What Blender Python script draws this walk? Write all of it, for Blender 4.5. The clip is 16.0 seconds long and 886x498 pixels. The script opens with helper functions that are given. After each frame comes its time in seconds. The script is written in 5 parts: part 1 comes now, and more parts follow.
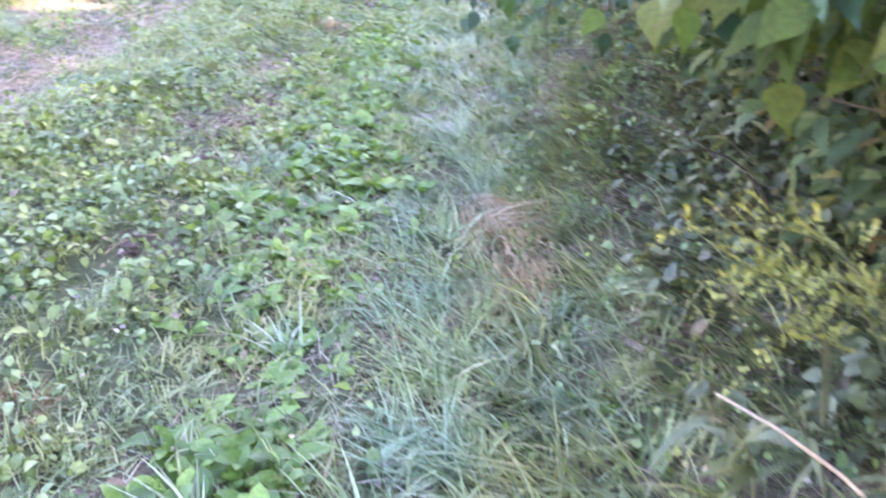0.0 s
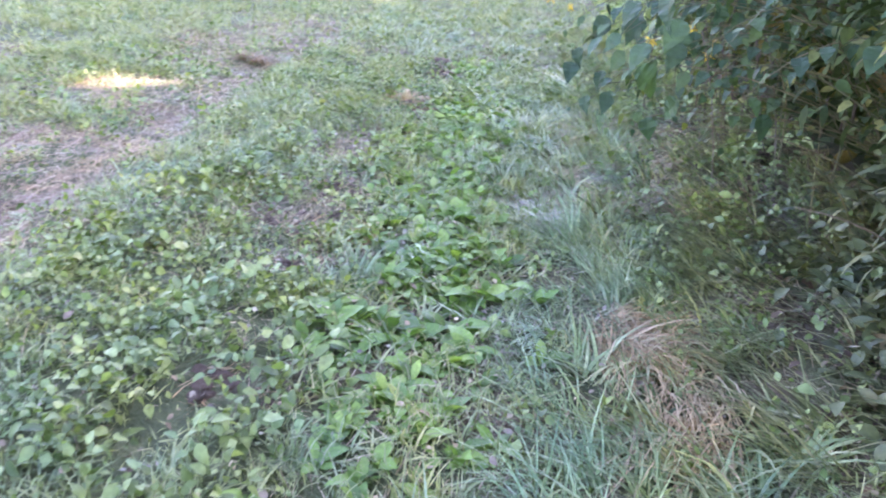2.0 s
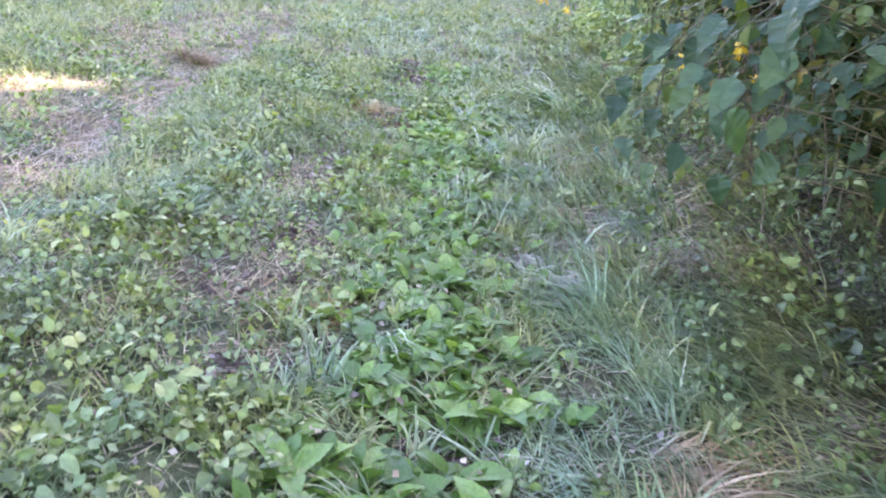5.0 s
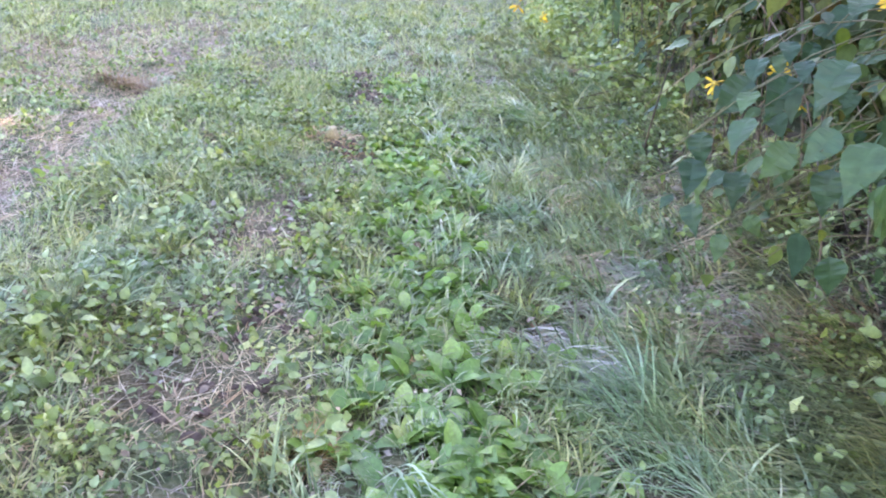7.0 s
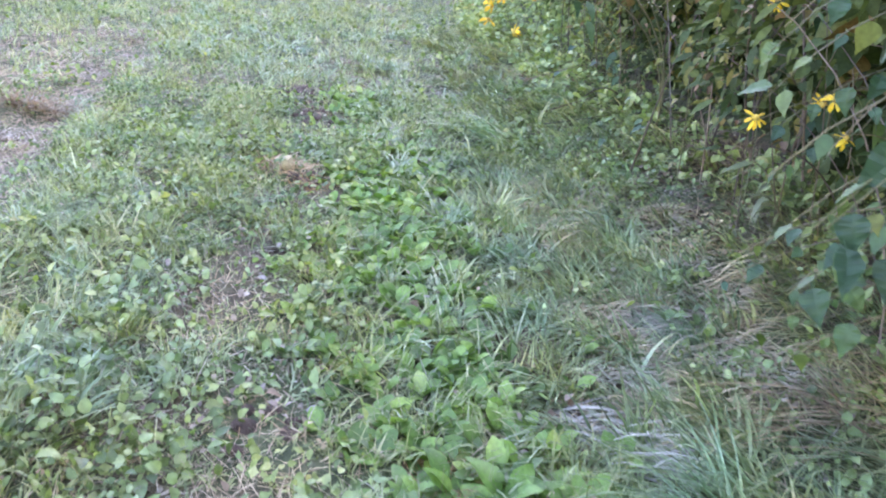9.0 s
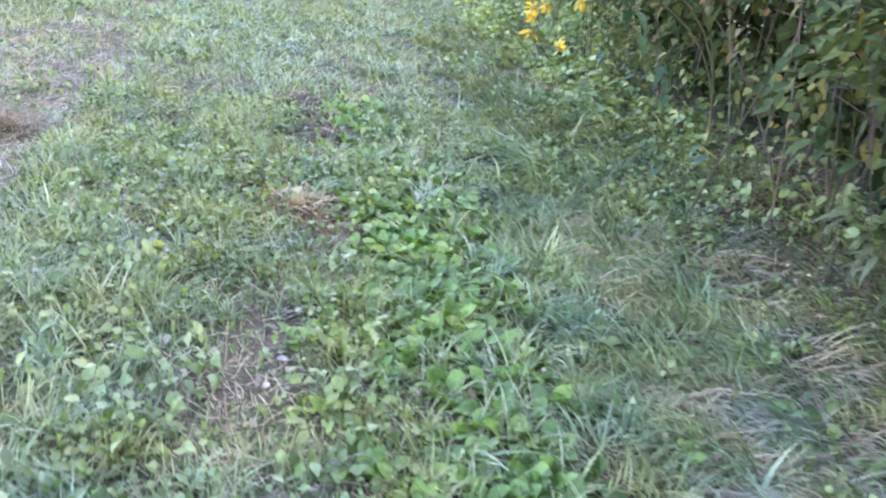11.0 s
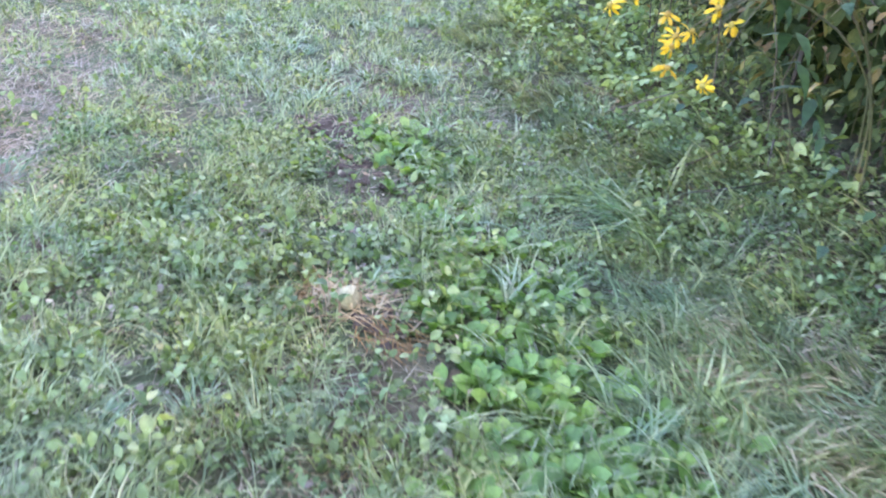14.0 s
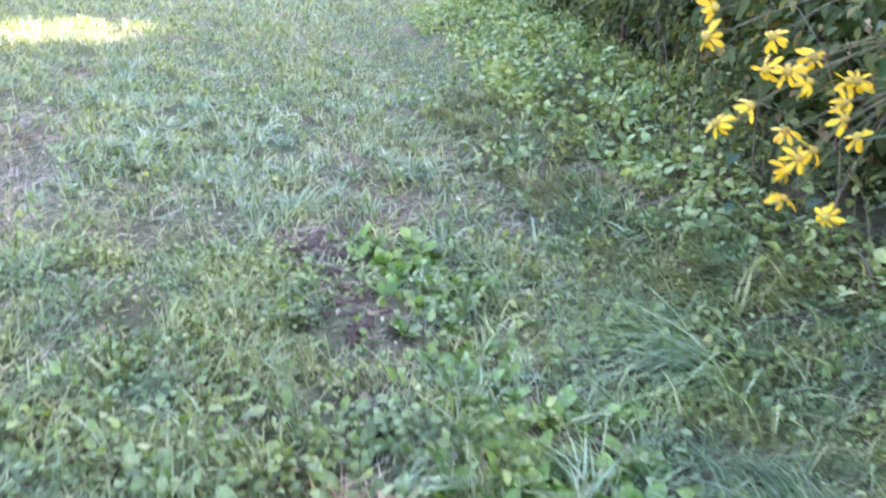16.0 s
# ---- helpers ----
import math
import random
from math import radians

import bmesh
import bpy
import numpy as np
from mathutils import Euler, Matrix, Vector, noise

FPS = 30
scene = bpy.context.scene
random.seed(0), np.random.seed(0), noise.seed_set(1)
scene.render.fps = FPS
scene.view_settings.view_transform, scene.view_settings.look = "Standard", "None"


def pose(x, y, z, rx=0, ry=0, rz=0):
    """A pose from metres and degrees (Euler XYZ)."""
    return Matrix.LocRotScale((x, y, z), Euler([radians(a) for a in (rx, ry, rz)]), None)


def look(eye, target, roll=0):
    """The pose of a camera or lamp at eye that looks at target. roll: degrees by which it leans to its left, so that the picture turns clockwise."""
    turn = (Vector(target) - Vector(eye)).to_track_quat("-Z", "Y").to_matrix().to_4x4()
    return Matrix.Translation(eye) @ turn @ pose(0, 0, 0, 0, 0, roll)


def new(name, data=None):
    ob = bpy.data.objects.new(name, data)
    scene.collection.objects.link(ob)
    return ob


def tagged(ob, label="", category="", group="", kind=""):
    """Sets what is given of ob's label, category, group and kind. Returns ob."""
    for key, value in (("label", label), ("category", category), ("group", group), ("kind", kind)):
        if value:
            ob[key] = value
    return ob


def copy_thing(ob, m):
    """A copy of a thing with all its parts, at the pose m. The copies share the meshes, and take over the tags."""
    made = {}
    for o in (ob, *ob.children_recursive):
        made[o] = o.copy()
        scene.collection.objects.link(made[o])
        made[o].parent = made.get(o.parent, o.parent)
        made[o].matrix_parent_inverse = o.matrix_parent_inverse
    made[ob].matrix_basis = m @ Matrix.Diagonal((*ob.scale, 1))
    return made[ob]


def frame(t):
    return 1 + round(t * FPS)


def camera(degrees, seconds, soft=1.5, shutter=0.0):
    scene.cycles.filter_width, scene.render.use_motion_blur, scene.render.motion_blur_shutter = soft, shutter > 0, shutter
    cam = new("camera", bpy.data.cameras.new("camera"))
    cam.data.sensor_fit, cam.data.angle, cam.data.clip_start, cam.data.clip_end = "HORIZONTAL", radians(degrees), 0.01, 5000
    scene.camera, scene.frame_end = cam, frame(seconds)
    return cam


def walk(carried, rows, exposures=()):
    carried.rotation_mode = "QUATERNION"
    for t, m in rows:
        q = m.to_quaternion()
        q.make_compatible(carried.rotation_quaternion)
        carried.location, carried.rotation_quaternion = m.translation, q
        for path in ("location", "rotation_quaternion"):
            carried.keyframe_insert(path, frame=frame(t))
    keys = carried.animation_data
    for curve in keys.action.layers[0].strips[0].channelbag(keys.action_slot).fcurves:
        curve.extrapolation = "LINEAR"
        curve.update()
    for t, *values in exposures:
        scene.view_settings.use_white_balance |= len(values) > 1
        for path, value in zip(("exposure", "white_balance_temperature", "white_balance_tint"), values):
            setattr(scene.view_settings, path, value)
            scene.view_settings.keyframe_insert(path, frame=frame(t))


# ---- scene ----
cam = camera(57.5, 16.0, 2.0, 0.7)
METRES, EYE, TILT, LEAN, TURN = 5.85, 1.35, 0.0, 0.0, 0.0
ROWS = [
    (0.0, 0.0, 0.0, 0.0, 2.62, -26.21, -5.34),
    (0.5, -0.0038, 0.0264, -0.0026, 6.62, -25.36, -5.81),
    (1.0, -0.0178, 0.0467, -0.0051, 7.31, -24.53, -4.84),
    (1.5, -0.0356, 0.08, -0.0072, 7.78, -23.65, -4.04),
    (2.0, -0.0549, 0.1075, -0.0094, 5.68, -22.45, -3.8),
    (2.5, -0.0612, 0.1329, -0.0117, 3.25, -23.37, -4.3),
    (3.0, -0.0703, 0.1708, -0.0108, 3.33, -20.09, -3.21),
    (3.5, -0.0707, 0.1946, -0.0131, 4.35, -20.75, -4.94),
    (6.0, -0.1184, 0.3248, -0.0186, 0.25, -23.3, -4.93),
    (6.5, -0.1282, 0.3562, -0.0165, -1.65, -22.51, -4.5),
    (7.0, -0.1333, 0.3829, -0.0146, -2.2, -22.98, -4.73),
    (7.5, -0.1381, 0.3993, -0.0124, -1.85, -23.97, -4.52),
    (8.0, -0.1533, 0.4244, -0.0163, -4.26, -23.32, -4.36),
    (8.5, -0.1736, 0.4498, -0.0124, -7.82, -22.96, -4.1),
    (11.0, -0.217, 0.5889, -0.0057, -10.39, -23.9, -5.92),
    (11.5, -0.2332, 0.6244, -0.0038, -11.6, -22.83, -3.72),
    (12.0, -0.2382, 0.6478, 0.0003, -10.95, -24.78, -4.33),
    (12.5, -0.2379, 0.678, -0.0026, -12.02, -25.49, -5.02),
    (13.0, -0.242, 0.7247, 0.0007, -12.53, -24.12, -4.48),
    (13.5, -0.246, 0.7564, -0.0005, -10.45, -26.06, -4.75),
    (14.0, -0.2504, 0.7964, -0.0016, -11.45, -26.22, -5.87),
    (14.5, -0.2572, 0.8352, 0.0024, -12.16, -23.93, -4.01),
    (15.0, -0.2652, 0.8608, 0.0026, -13.33, -24.28, -5.2),
    (15.5, -0.2599, 0.9002, -0.0006, -14.2, -23.76, -5.74),
    (16.0, -0.2613, 0.9404, 0.0004, -14.87, -22.15, -4.76),
]
walk(cam, [(t, pose(0, 0, EYE, TILT, LEAN, TURN) @ pose(METRES * x, METRES * y, METRES * z, 90 + pitch, roll, yaw)) for t, x, y, z, yaw, pitch, roll in ROWS],
     [(0.0, 4.05, 6800, 41), (1.0, 3.83, 6800, 40), (2.5, 3.70, 6850, 37), (3.0, 3.68, 6850, 37), (3.5, 3.58, 6900, 36), (6.0, 3.68, 7150, 35), (7.0, 3.72, 7200, 34), (11.0, 3.70, 7050, 29), (16.0, 3.66, 6900, 27)])

# ---- world, sun and exposure ----
SUN_ELEV, SUN_AZIM = radians(33), radians(14)      # azimuth from +x towards +y
SUN_DIR = Vector((math.cos(SUN_ELEV) * math.cos(SUN_AZIM), math.cos(SUN_ELEV) * math.sin(SUN_AZIM), math.sin(SUN_ELEV)))
world = bpy.data.worlds.new("sky")
scene.world = world
world.use_nodes = True
sky = world.node_tree.nodes.new("ShaderNodeTexSky")
sky.sky_type, sky.sun_disc = "NISHITA", False
sky.sun_elevation, sky.sun_rotation = SUN_ELEV, math.pi / 2 - SUN_AZIM
sky.air_density, sky.dust_density = 1.0, 1.5
back = world.node_tree.nodes["Background"]
back.inputs["Strength"].default_value = 0.15
world.node_tree.links.new(sky.outputs["Color"], back.inputs["Color"])
sun_data = bpy.data.lights.new("sun", "SUN")
sun_data.energy, sun_data.angle, sun_data.color = 5.0, radians(0.5), (1.0, 0.93, 0.82)
sun = new("sun", sun_data)
sun.matrix_world = look(SUN_DIR * 60, (0, 0, 0))

rng = np.random.default_rng(7)

# ---- materials ----


def material(name):
    mat = bpy.data.materials.new(name)
    mat.use_nodes = True
    return mat, mat.node_tree.nodes, mat.node_tree.links


def ramp_node(nodes, stops):
    ramp = nodes.new("ShaderNodeValToRGB")
    el = ramp.color_ramp.elements
    while len(el) < len(stops):
        el.new(0.5)
    for e, (p, c) in zip(el, stops):
        e.position, e.color = p, (*c, 1)
    return ramp


def plant_mat(name, stops, rough=0.45, trans=0.3, glow=(1.25, 1.35, 0.5), per="island", patch=2.0, spec=0.5, fine=60.0, wander=0.8):
    """Leaf or blade: colour varies leaf by leaf, over patches of ground and within a leaf; part of the light passes through."""
    mat, nodes, links = material(name)
    bsdf, out = nodes["Principled BSDF"], nodes["Material Output"]
    if per == "island":
        geo = nodes.new("ShaderNodeNewGeometry")
        rand = geo.outputs["Random Per Island"]
    else:
        rand = nodes.new("ShaderNodeObjectInfo").outputs["Random"]
    pos = nodes.new("ShaderNodeNewGeometry")
    big = nodes.new("ShaderNodeTexNoise")
    big.inputs["Scale"].default_value, big.inputs["Detail"].default_value = patch, 3
    links.new(pos.outputs["Position"], big.inputs["Vector"])
    small = nodes.new("ShaderNodeTexNoise")
    small.inputs["Scale"].default_value, small.inputs["Detail"].default_value = fine, 2
    links.new(pos.outputs["Position"], small.inputs["Vector"])
    mix = nodes.new("ShaderNodeMath")
    mix.operation, mix.inputs[1].default_value = "MULTIPLY_ADD", 0.7
    shift = nodes.new("ShaderNodeMath")
    shift.operation, shift.inputs[1].default_value, shift.inputs[2].default_value = "MULTIPLY_ADD", 0.9, -0.3
    links.new(big.outputs["Fac"], shift.inputs[0])
    links.new(rand, mix.inputs[0])
    links.new(shift.outputs[0], mix.inputs[2])
    ramp = ramp_node(nodes, stops)
    links.new(mix.outputs[0], ramp.inputs["Fac"])
    fleck = nodes.new("ShaderNodeMix")
    fleck.data_type, fleck.blend_type = "RGBA", "MULTIPLY"
    fleck.inputs["Factor"].default_value = 0.55
    tone = ramp_node(nodes, [(0.3, (0.55, 0.55, 0.5)), (0.7, (1.25, 1.25, 1.2))])
    links.new(small.outputs["Fac"], tone.inputs["Fac"])
    links.new(ramp.outputs["Color"], fleck.inputs["A"])
    links.new(tone.outputs["Color"], fleck.inputs["B"])
    hue = nodes.new("ShaderNodeTexNoise")
    hue.inputs["Scale"].default_value, hue.inputs["Detail"].default_value = 3.3, 4
    links.new(pos.outputs["Position"], hue.inputs["Vector"])
    drift = ramp_node(nodes, [(0.36, (0.80, 0.95, 1.18)), (0.5, (1.0, 1.0, 1.0)), (0.64, (1.12, 1.03, 0.80))])
    links.new(hue.outputs["Fac"], drift.inputs["Fac"])
    tinted = nodes.new("ShaderNodeMix")
    tinted.data_type, tinted.blend_type = "RGBA", "MULTIPLY"
    tinted.inputs["Factor"].default_value = wander
    links.new(fleck.outputs["Result"], tinted.inputs["A"])
    links.new(drift.outputs["Color"], tinted.inputs["B"])
    fleck = tinted
    links.new(fleck.outputs["Result"], bsdf.inputs["Base Color"])
    bsdf.inputs["Roughness"].default_value = rough
    bsdf.inputs["Specular IOR Level"].default_value = spec
    bump = nodes.new("ShaderNodeBump")
    bump.inputs["Strength"].default_value, bump.inputs["Distance"].default_value = 0.35, 0.004
    links.new(small.outputs["Fac"], bump.inputs["Height"])
    links.new(bump.outputs["Normal"], bsdf.inputs["Normal"])
    if trans > 0:
        tl = nodes.new("ShaderNodeBsdfTranslucent")
        tint = nodes.new("ShaderNodeMix")
        tint.data_type, tint.blend_type = "RGBA", "MULTIPLY"
        tint.inputs["Factor"].default_value, tint.inputs["B"].default_value = 1.0, (*glow, 1)
        links.new(fleck.outputs["Result"], tint.inputs["A"])
        links.new(tint.outputs["Result"], tl.inputs["Color"])
        ms = nodes.new("ShaderNodeMixShader")
        ms.inputs["Fac"].default_value = trans
        links.new(bsdf.outputs["BSDF"], ms.inputs[1])
        links.new(tl.outputs["BSDF"], ms.inputs[2])
        links.new(ms.outputs["Shader"], out.inputs["Surface"])
    return mat


def soil_mat(name, stops, scale=6.0, depth=0.03):
    """Earth with crumbs: patches, crumbs and grit."""
    mat, nodes, links = material(name)
    bsdf = nodes["Principled BSDF"]
    pos = nodes.new("ShaderNodeNewGeometry")
    facs = []
    for s, d in ((scale, 5), (scale * 12, 4)):
        n = nodes.new("ShaderNodeTexNoise")
        n.inputs["Scale"].default_value, n.inputs["Detail"].default_value = s, d
        links.new(pos.outputs["Position"], n.inputs["Vector"])
        facs.append(n.outputs["Fac"])
    mix = nodes.new("ShaderNodeMix")
    mix.inputs["Factor"].default_value = 0.5
    links.new(facs[0], mix.inputs["A"])
    links.new(facs[1], mix.inputs["B"])
    ramp = ramp_node(nodes, stops)
    links.new(mix.outputs["Result"], ramp.inputs["Fac"])
    links.new(ramp.outputs["Color"], bsdf.inputs["Base Color"])
    bsdf.inputs["Roughness"].default_value = 0.95
    bump = nodes.new("ShaderNodeBump")
    bump.inputs["Strength"].default_value, bump.inputs["Distance"].default_value = 1.0, depth
    links.new(facs[1], bump.inputs["Height"])
    links.new(bump.outputs["Normal"], bsdf.inputs["Normal"])
    return mat


def ground_mat():
    """Bare earth in the lane; away from it thin mown turf over the earth, in patches."""
    mat = soil_mat("soil", [(0.30, (0.035, 0.024, 0.016)), (0.48, (0.10, 0.07, 0.046)), (0.6, (0.18, 0.132, 0.09)), (0.74, (0.30, 0.235, 0.17))])
    nodes, links = mat.node_tree.nodes, mat.node_tree.links
    bsdf = nodes["Principled BSDF"]
    old = bsdf.inputs["Base Color"].links[0].from_socket
    pos = nodes.new("ShaderNodeNewGeometry")
    n = nodes.new("ShaderNodeTexNoise")
    n.inputs["Scale"].default_value, n.inputs["Detail"].default_value = 9.0, 8
    links.new(pos.outputs["Position"], n.inputs["Vector"])
    green = ramp_node(nodes, [(0.3, (0.03, 0.045, 0.018)), (0.5, (0.065, 0.085, 0.035)), (0.65, (0.11, 0.125, 0.06)), (0.8, (0.17, 0.15, 0.09))])
    links.new(n.outputs["Fac"], green.inputs["Fac"])
    big = nodes.new("ShaderNodeTexNoise")
    big.inputs["Scale"].default_value, big.inputs["Detail"].default_value = 1.1, 6
    links.new(pos.outputs["Position"], big.inputs["Vector"])
    cover = ramp_node(nodes, [(0.36, (0, 0, 0)), (0.5, (1, 1, 1))])
    links.new(big.outputs["Fac"], cover.inputs["Fac"])
    mix = nodes.new("ShaderNodeMix")
    mix.data_type = "RGBA"
    links.new(cover.outputs["Color"], mix.inputs["Factor"])
    links.new(old, mix.inputs["A"])
    links.new(green.outputs["Color"], mix.inputs["B"])
    links.new(mix.outputs["Result"], bsdf.inputs["Base Color"])
    return mat


MAT = {
    "soil": ground_mat(),
    "clod": soil_mat("clod", [(0.3, (0.04, 0.026, 0.02)), (0.55, (0.13, 0.088, 0.068)), (0.75, (0.26, 0.195, 0.16))], 20.0),
    "turf": plant_mat("turf", [(0.0, (0.085, 0.115, 0.052)), (0.35, (0.18, 0.23, 0.105)), (0.65, (0.275, 0.32, 0.16)), (0.85, (0.38, 0.40, 0.22)), (1.0, (0.48, 0.46, 0.30))], 0.42, 0.25, patch=7.0),
    "long": plant_mat("long_grass", [(0.0, (0.05, 0.085, 0.04)), (0.4, (0.165, 0.235, 0.115)), (0.7, (0.31, 0.39, 0.22)), (0.9, (0.47, 0.51, 0.33)), (1.0, (0.50, 0.44, 0.31))], 0.3, 0.25, (1.1, 1.3, 0.7), patch=5.0),
    "straw": plant_mat("straw", [(0.0, (0.15, 0.11, 0.07)), (0.4, (0.31, 0.245, 0.165)), (0.7, (0.45, 0.37, 0.26)), (1.0, (0.58, 0.51, 0.38))], 0.7, 0.12, (1, 1, 0.9)),
    "russet": plant_mat("russet", [(0.0, (0.12, 0.07, 0.03)), (0.5, (0.30, 0.17, 0.07)), (1.0, (0.48, 0.34, 0.17))], 0.7, 0.15, (1, 0.9, 0.6)),
    "herb": plant_mat("herb", [(0.0, (0.04, 0.065, 0.026)), (0.3, (0.10, 0.15, 0.055)), (0.55, (0.18, 0.25, 0.095)), (0.8, (0.26, 0.32, 0.145)), (0.94, (0.37, 0.39, 0.19)), (1.0, (0.40, 0.35, 0.22))], 0.42, 0.3, spec=0.4),
    "broad": plant_mat("broad_leaf", [(0.0, (0.045, 0.10, 0.03)), (0.35, (0.10, 0.20, 0.05)), (0.65, (0.165, 0.295, 0.07)), (0.88, (0.25, 0.37, 0.10)), (1.0, (0.36, 0.40, 0.16))], 0.4, 0.32, per="object", fine=90.0, wander=0.4),
    "hedge": plant_mat("hedge_leaf", [(0.0, (0.022, 0.036, 0.016)), (0.4, (0.05, 0.075, 0.030)), (0.7, (0.085, 0.115, 0.042)), (0.82, (0.17, 0.16, 0.055)), (0.92, (0.19, 0.115, 0.05)), (1.0, (0.11, 0.065, 0.036))], 0.6, 0.2, patch=1.2, spec=0.12),
    "hedge_big": plant_mat("hedge_big_leaf", [(0.0, (0.02, 0.048, 0.03)), (0.45, (0.034, 0.075, 0.041)), (0.8, (0.062, 0.112, 0.042)), (1.0, (0.125, 0.16, 0.047))], 0.45, 0.22, per="object", spec=0.25, wander=0.5, fine=35.0),
    "lime": plant_mat("lime_leaf", [(0.0, (0.045, 0.075, 0.02)), (0.5, (0.085, 0.12, 0.028)), (1.0, (0.14, 0.15, 0.04))], 0.6, 0.45, per="object", wander=0.5, spec=0.12),
    "yellowing": plant_mat("yellowing_leaf", [(0.0, (0.10, 0.13, 0.03)), (0.6, (0.17, 0.17, 0.035)), (1.0, (0.28, 0.18, 0.04))], 0.42, 0.4, per="object"),
    "dry_leaf": plant_mat("dry_leaf", [(0.0, (0.07, 0.042, 0.026)), (0.5, (0.17, 0.11, 0.065)), (1.0, (0.36, 0.27, 0.18))], 0.75, 0.1, (1, 0.9, 0.7), per="object"),
    "stem": plant_mat("stem", [(0.0, (0.05, 0.055, 0.022)), (0.6, (0.10, 0.095, 0.04)), (1.0, (0.16, 0.12, 0.07))], 0.6, 0.0, per="object"),
    "bark": plant_mat("bark", [(0.0, (0.035, 0.024, 0.018)), (0.6, (0.085, 0.06, 0.045)), (1.0, (0.18, 0.14, 0.11))], 0.85, 0.0, per="object", patch=6),
    "petal": plant_mat("petal", [(0.0, (0.62, 0.36, 0.015)), (0.6, (0.70, 0.46, 0.018)), (1.0, (0.76, 0.56, 0.03))], 0.5, 0.3, (1.0, 0.9, 0.3), per="object", wander=0.15),
    "disc": plant_mat("disc", [(0.0, (0.25, 0.16, 0.03)), (1.0, (0.50, 0.36, 0.06))], 0.8, 0.0, per="object", fine=500.0),
    "broad_far": plant_mat("broad_leaf_far", [(0.0, (0.045, 0.10, 0.03)), (0.35, (0.10, 0.20, 0.05)), (0.65, (0.165, 0.295, 0.07)), (0.88, (0.25, 0.37, 0.10)), (1.0, (0.36, 0.40, 0.16))], 0.4, 0.32, fine=90.0, wander=0.4),
    "bank": plant_mat("bank_leaf", [(0.0, (0.08, 0.115, 0.05)), (0.35, (0.185, 0.25, 0.105)), (0.7, (0.29, 0.36, 0.165)), (0.92, (0.40, 0.41, 0.21)), (1.0, (0.30, 0.20, 0.10))], 0.55, 0.3, patch=3.0, spec=0.3),
    # darker bank leaf: the overhang's shade is in the colour, with some brown leaves
    "bank_dark": plant_mat("bank_shaded_leaf", [(0.0, (0.035, 0.046, 0.022)), (0.4, (0.07, 0.09, 0.04)), (0.75, (0.11, 0.135, 0.06)), (0.9, (0.17, 0.13, 0.075)), (1.0, (0.12, 0.075, 0.045))], 0.45, 0.2, patch=2.5),
    "litter": plant_mat("litter", [(0.0, (0.035, 0.022, 0.016)), (0.5, (0.09, 0.06, 0.042)), (0.85, (0.17, 0.12, 0.085)), (1.0, (0.34, 0.27, 0.2))], 0.75, 0.05, (1, 0.9, 0.7)),
    "orange_straw": plant_mat("orange_straw", [(0.0, (0.24, 0.15, 0.08)), (0.5, (0.46, 0.32, 0.18)), (1.0, (0.64, 0.53, 0.36))], 0.7, 0.1, (1, 0.9, 0.6)),
    "weedy": plant_mat("weedy_grass", [(0.0, (0.065, 0.085, 0.038)), (0.4, (0.20, 0.235, 0.105)), (0.7, (0.36, 0.365, 0.19)), (1.0, (0.52, 0.46, 0.31))], 0.4, 0.25, patch=4.0),
    "long_single": plant_mat("long_blade", [(0.0, (0.13, 0.21, 0.105)), (0.4, (0.27, 0.38, 0.21)), (0.8, (0.44, 0.54, 0.35)), (1.0, (0.57, 0.56, 0.42))], 0.27, 0.25, (1.1, 1.3, 0.7), per="object"),
    "nest": plant_mat("nest_straw", [(0.0, (0.13, 0.085, 0.052)), (0.5, (0.38, 0.26, 0.155)), (1.0, (0.58, 0.45, 0.29))], 0.65, 0.1, (1, 0.9, 0.7)),
    "narrow": plant_mat("narrow_leaf", [(0.0, (0.05, 0.065, 0.028)), (0.5, (0.10, 0.12, 0.05)), (0.85, (0.18, 0.18, 0.085)), (1.0, (0.36, 0.29, 0.18))], 0.42, 0.25, per="object"),
    "spike": plant_mat("spike", [(0.0, (0.15, 0.17, 0.04)), (0.6, (0.25, 0.24, 0.055)), (1.0, (0.34, 0.28, 0.08))], 0.6, 0.25),
    "pale_litter": plant_mat("pale_litter", [(0.0, (0.09, 0.065, 0.05)), (0.5, (0.20, 0.155, 0.12)), (0.85, (0.33, 0.28, 0.23)), (1.0, (0.50, 0.45, 0.38))], 0.7, 0.08, (1, 0.9, 0.7)),
    "grey_straw": plant_mat("grey_straw", [(0.0, (0.16, 0.15, 0.135)), (0.5, (0.34, 0.33, 0.30)), (1.0, (0.52, 0.51, 0.47))], 0.5, 0.1, (1, 1, 0.95), wander=0.3),
    "rut_straw": plant_mat("rut_straw", [(0.0, (0.17, 0.115, 0.085)), (0.5, (0.34, 0.25, 0.19)), (0.85, (0.46, 0.36, 0.28)), (1.0, (0.56, 0.48, 0.38))], 0.7, 0.1, (1, 0.95, 0.9), wander=0.4),
    "cane": plant_mat("cane", [(0.0, (0.06, 0.042, 0.028)), (0.6, (0.12, 0.085, 0.058)), (1.0, (0.20, 0.15, 0.10))], 0.75, 0.0, per="object"),
    "crown": plant_mat("crown_leaf", [(0.0, (0.03, 0.06, 0.02)), (1.0, (0.09, 0.14, 0.04))], 0.45, 0.12),
    "chip": plant_mat("pale_wood", [(0.0, (0.31, 0.25, 0.14)), (1.0, (0.46, 0.38, 0.22))], 0.8, 0.0, per="object", fine=120),
    "white": plant_mat("white_floret", [(0.0, (0.6, 0.6, 0.55)), (1.0, (0.8, 0.8, 0.74))], 0.6, 0.2, (1, 1, 1)),
}

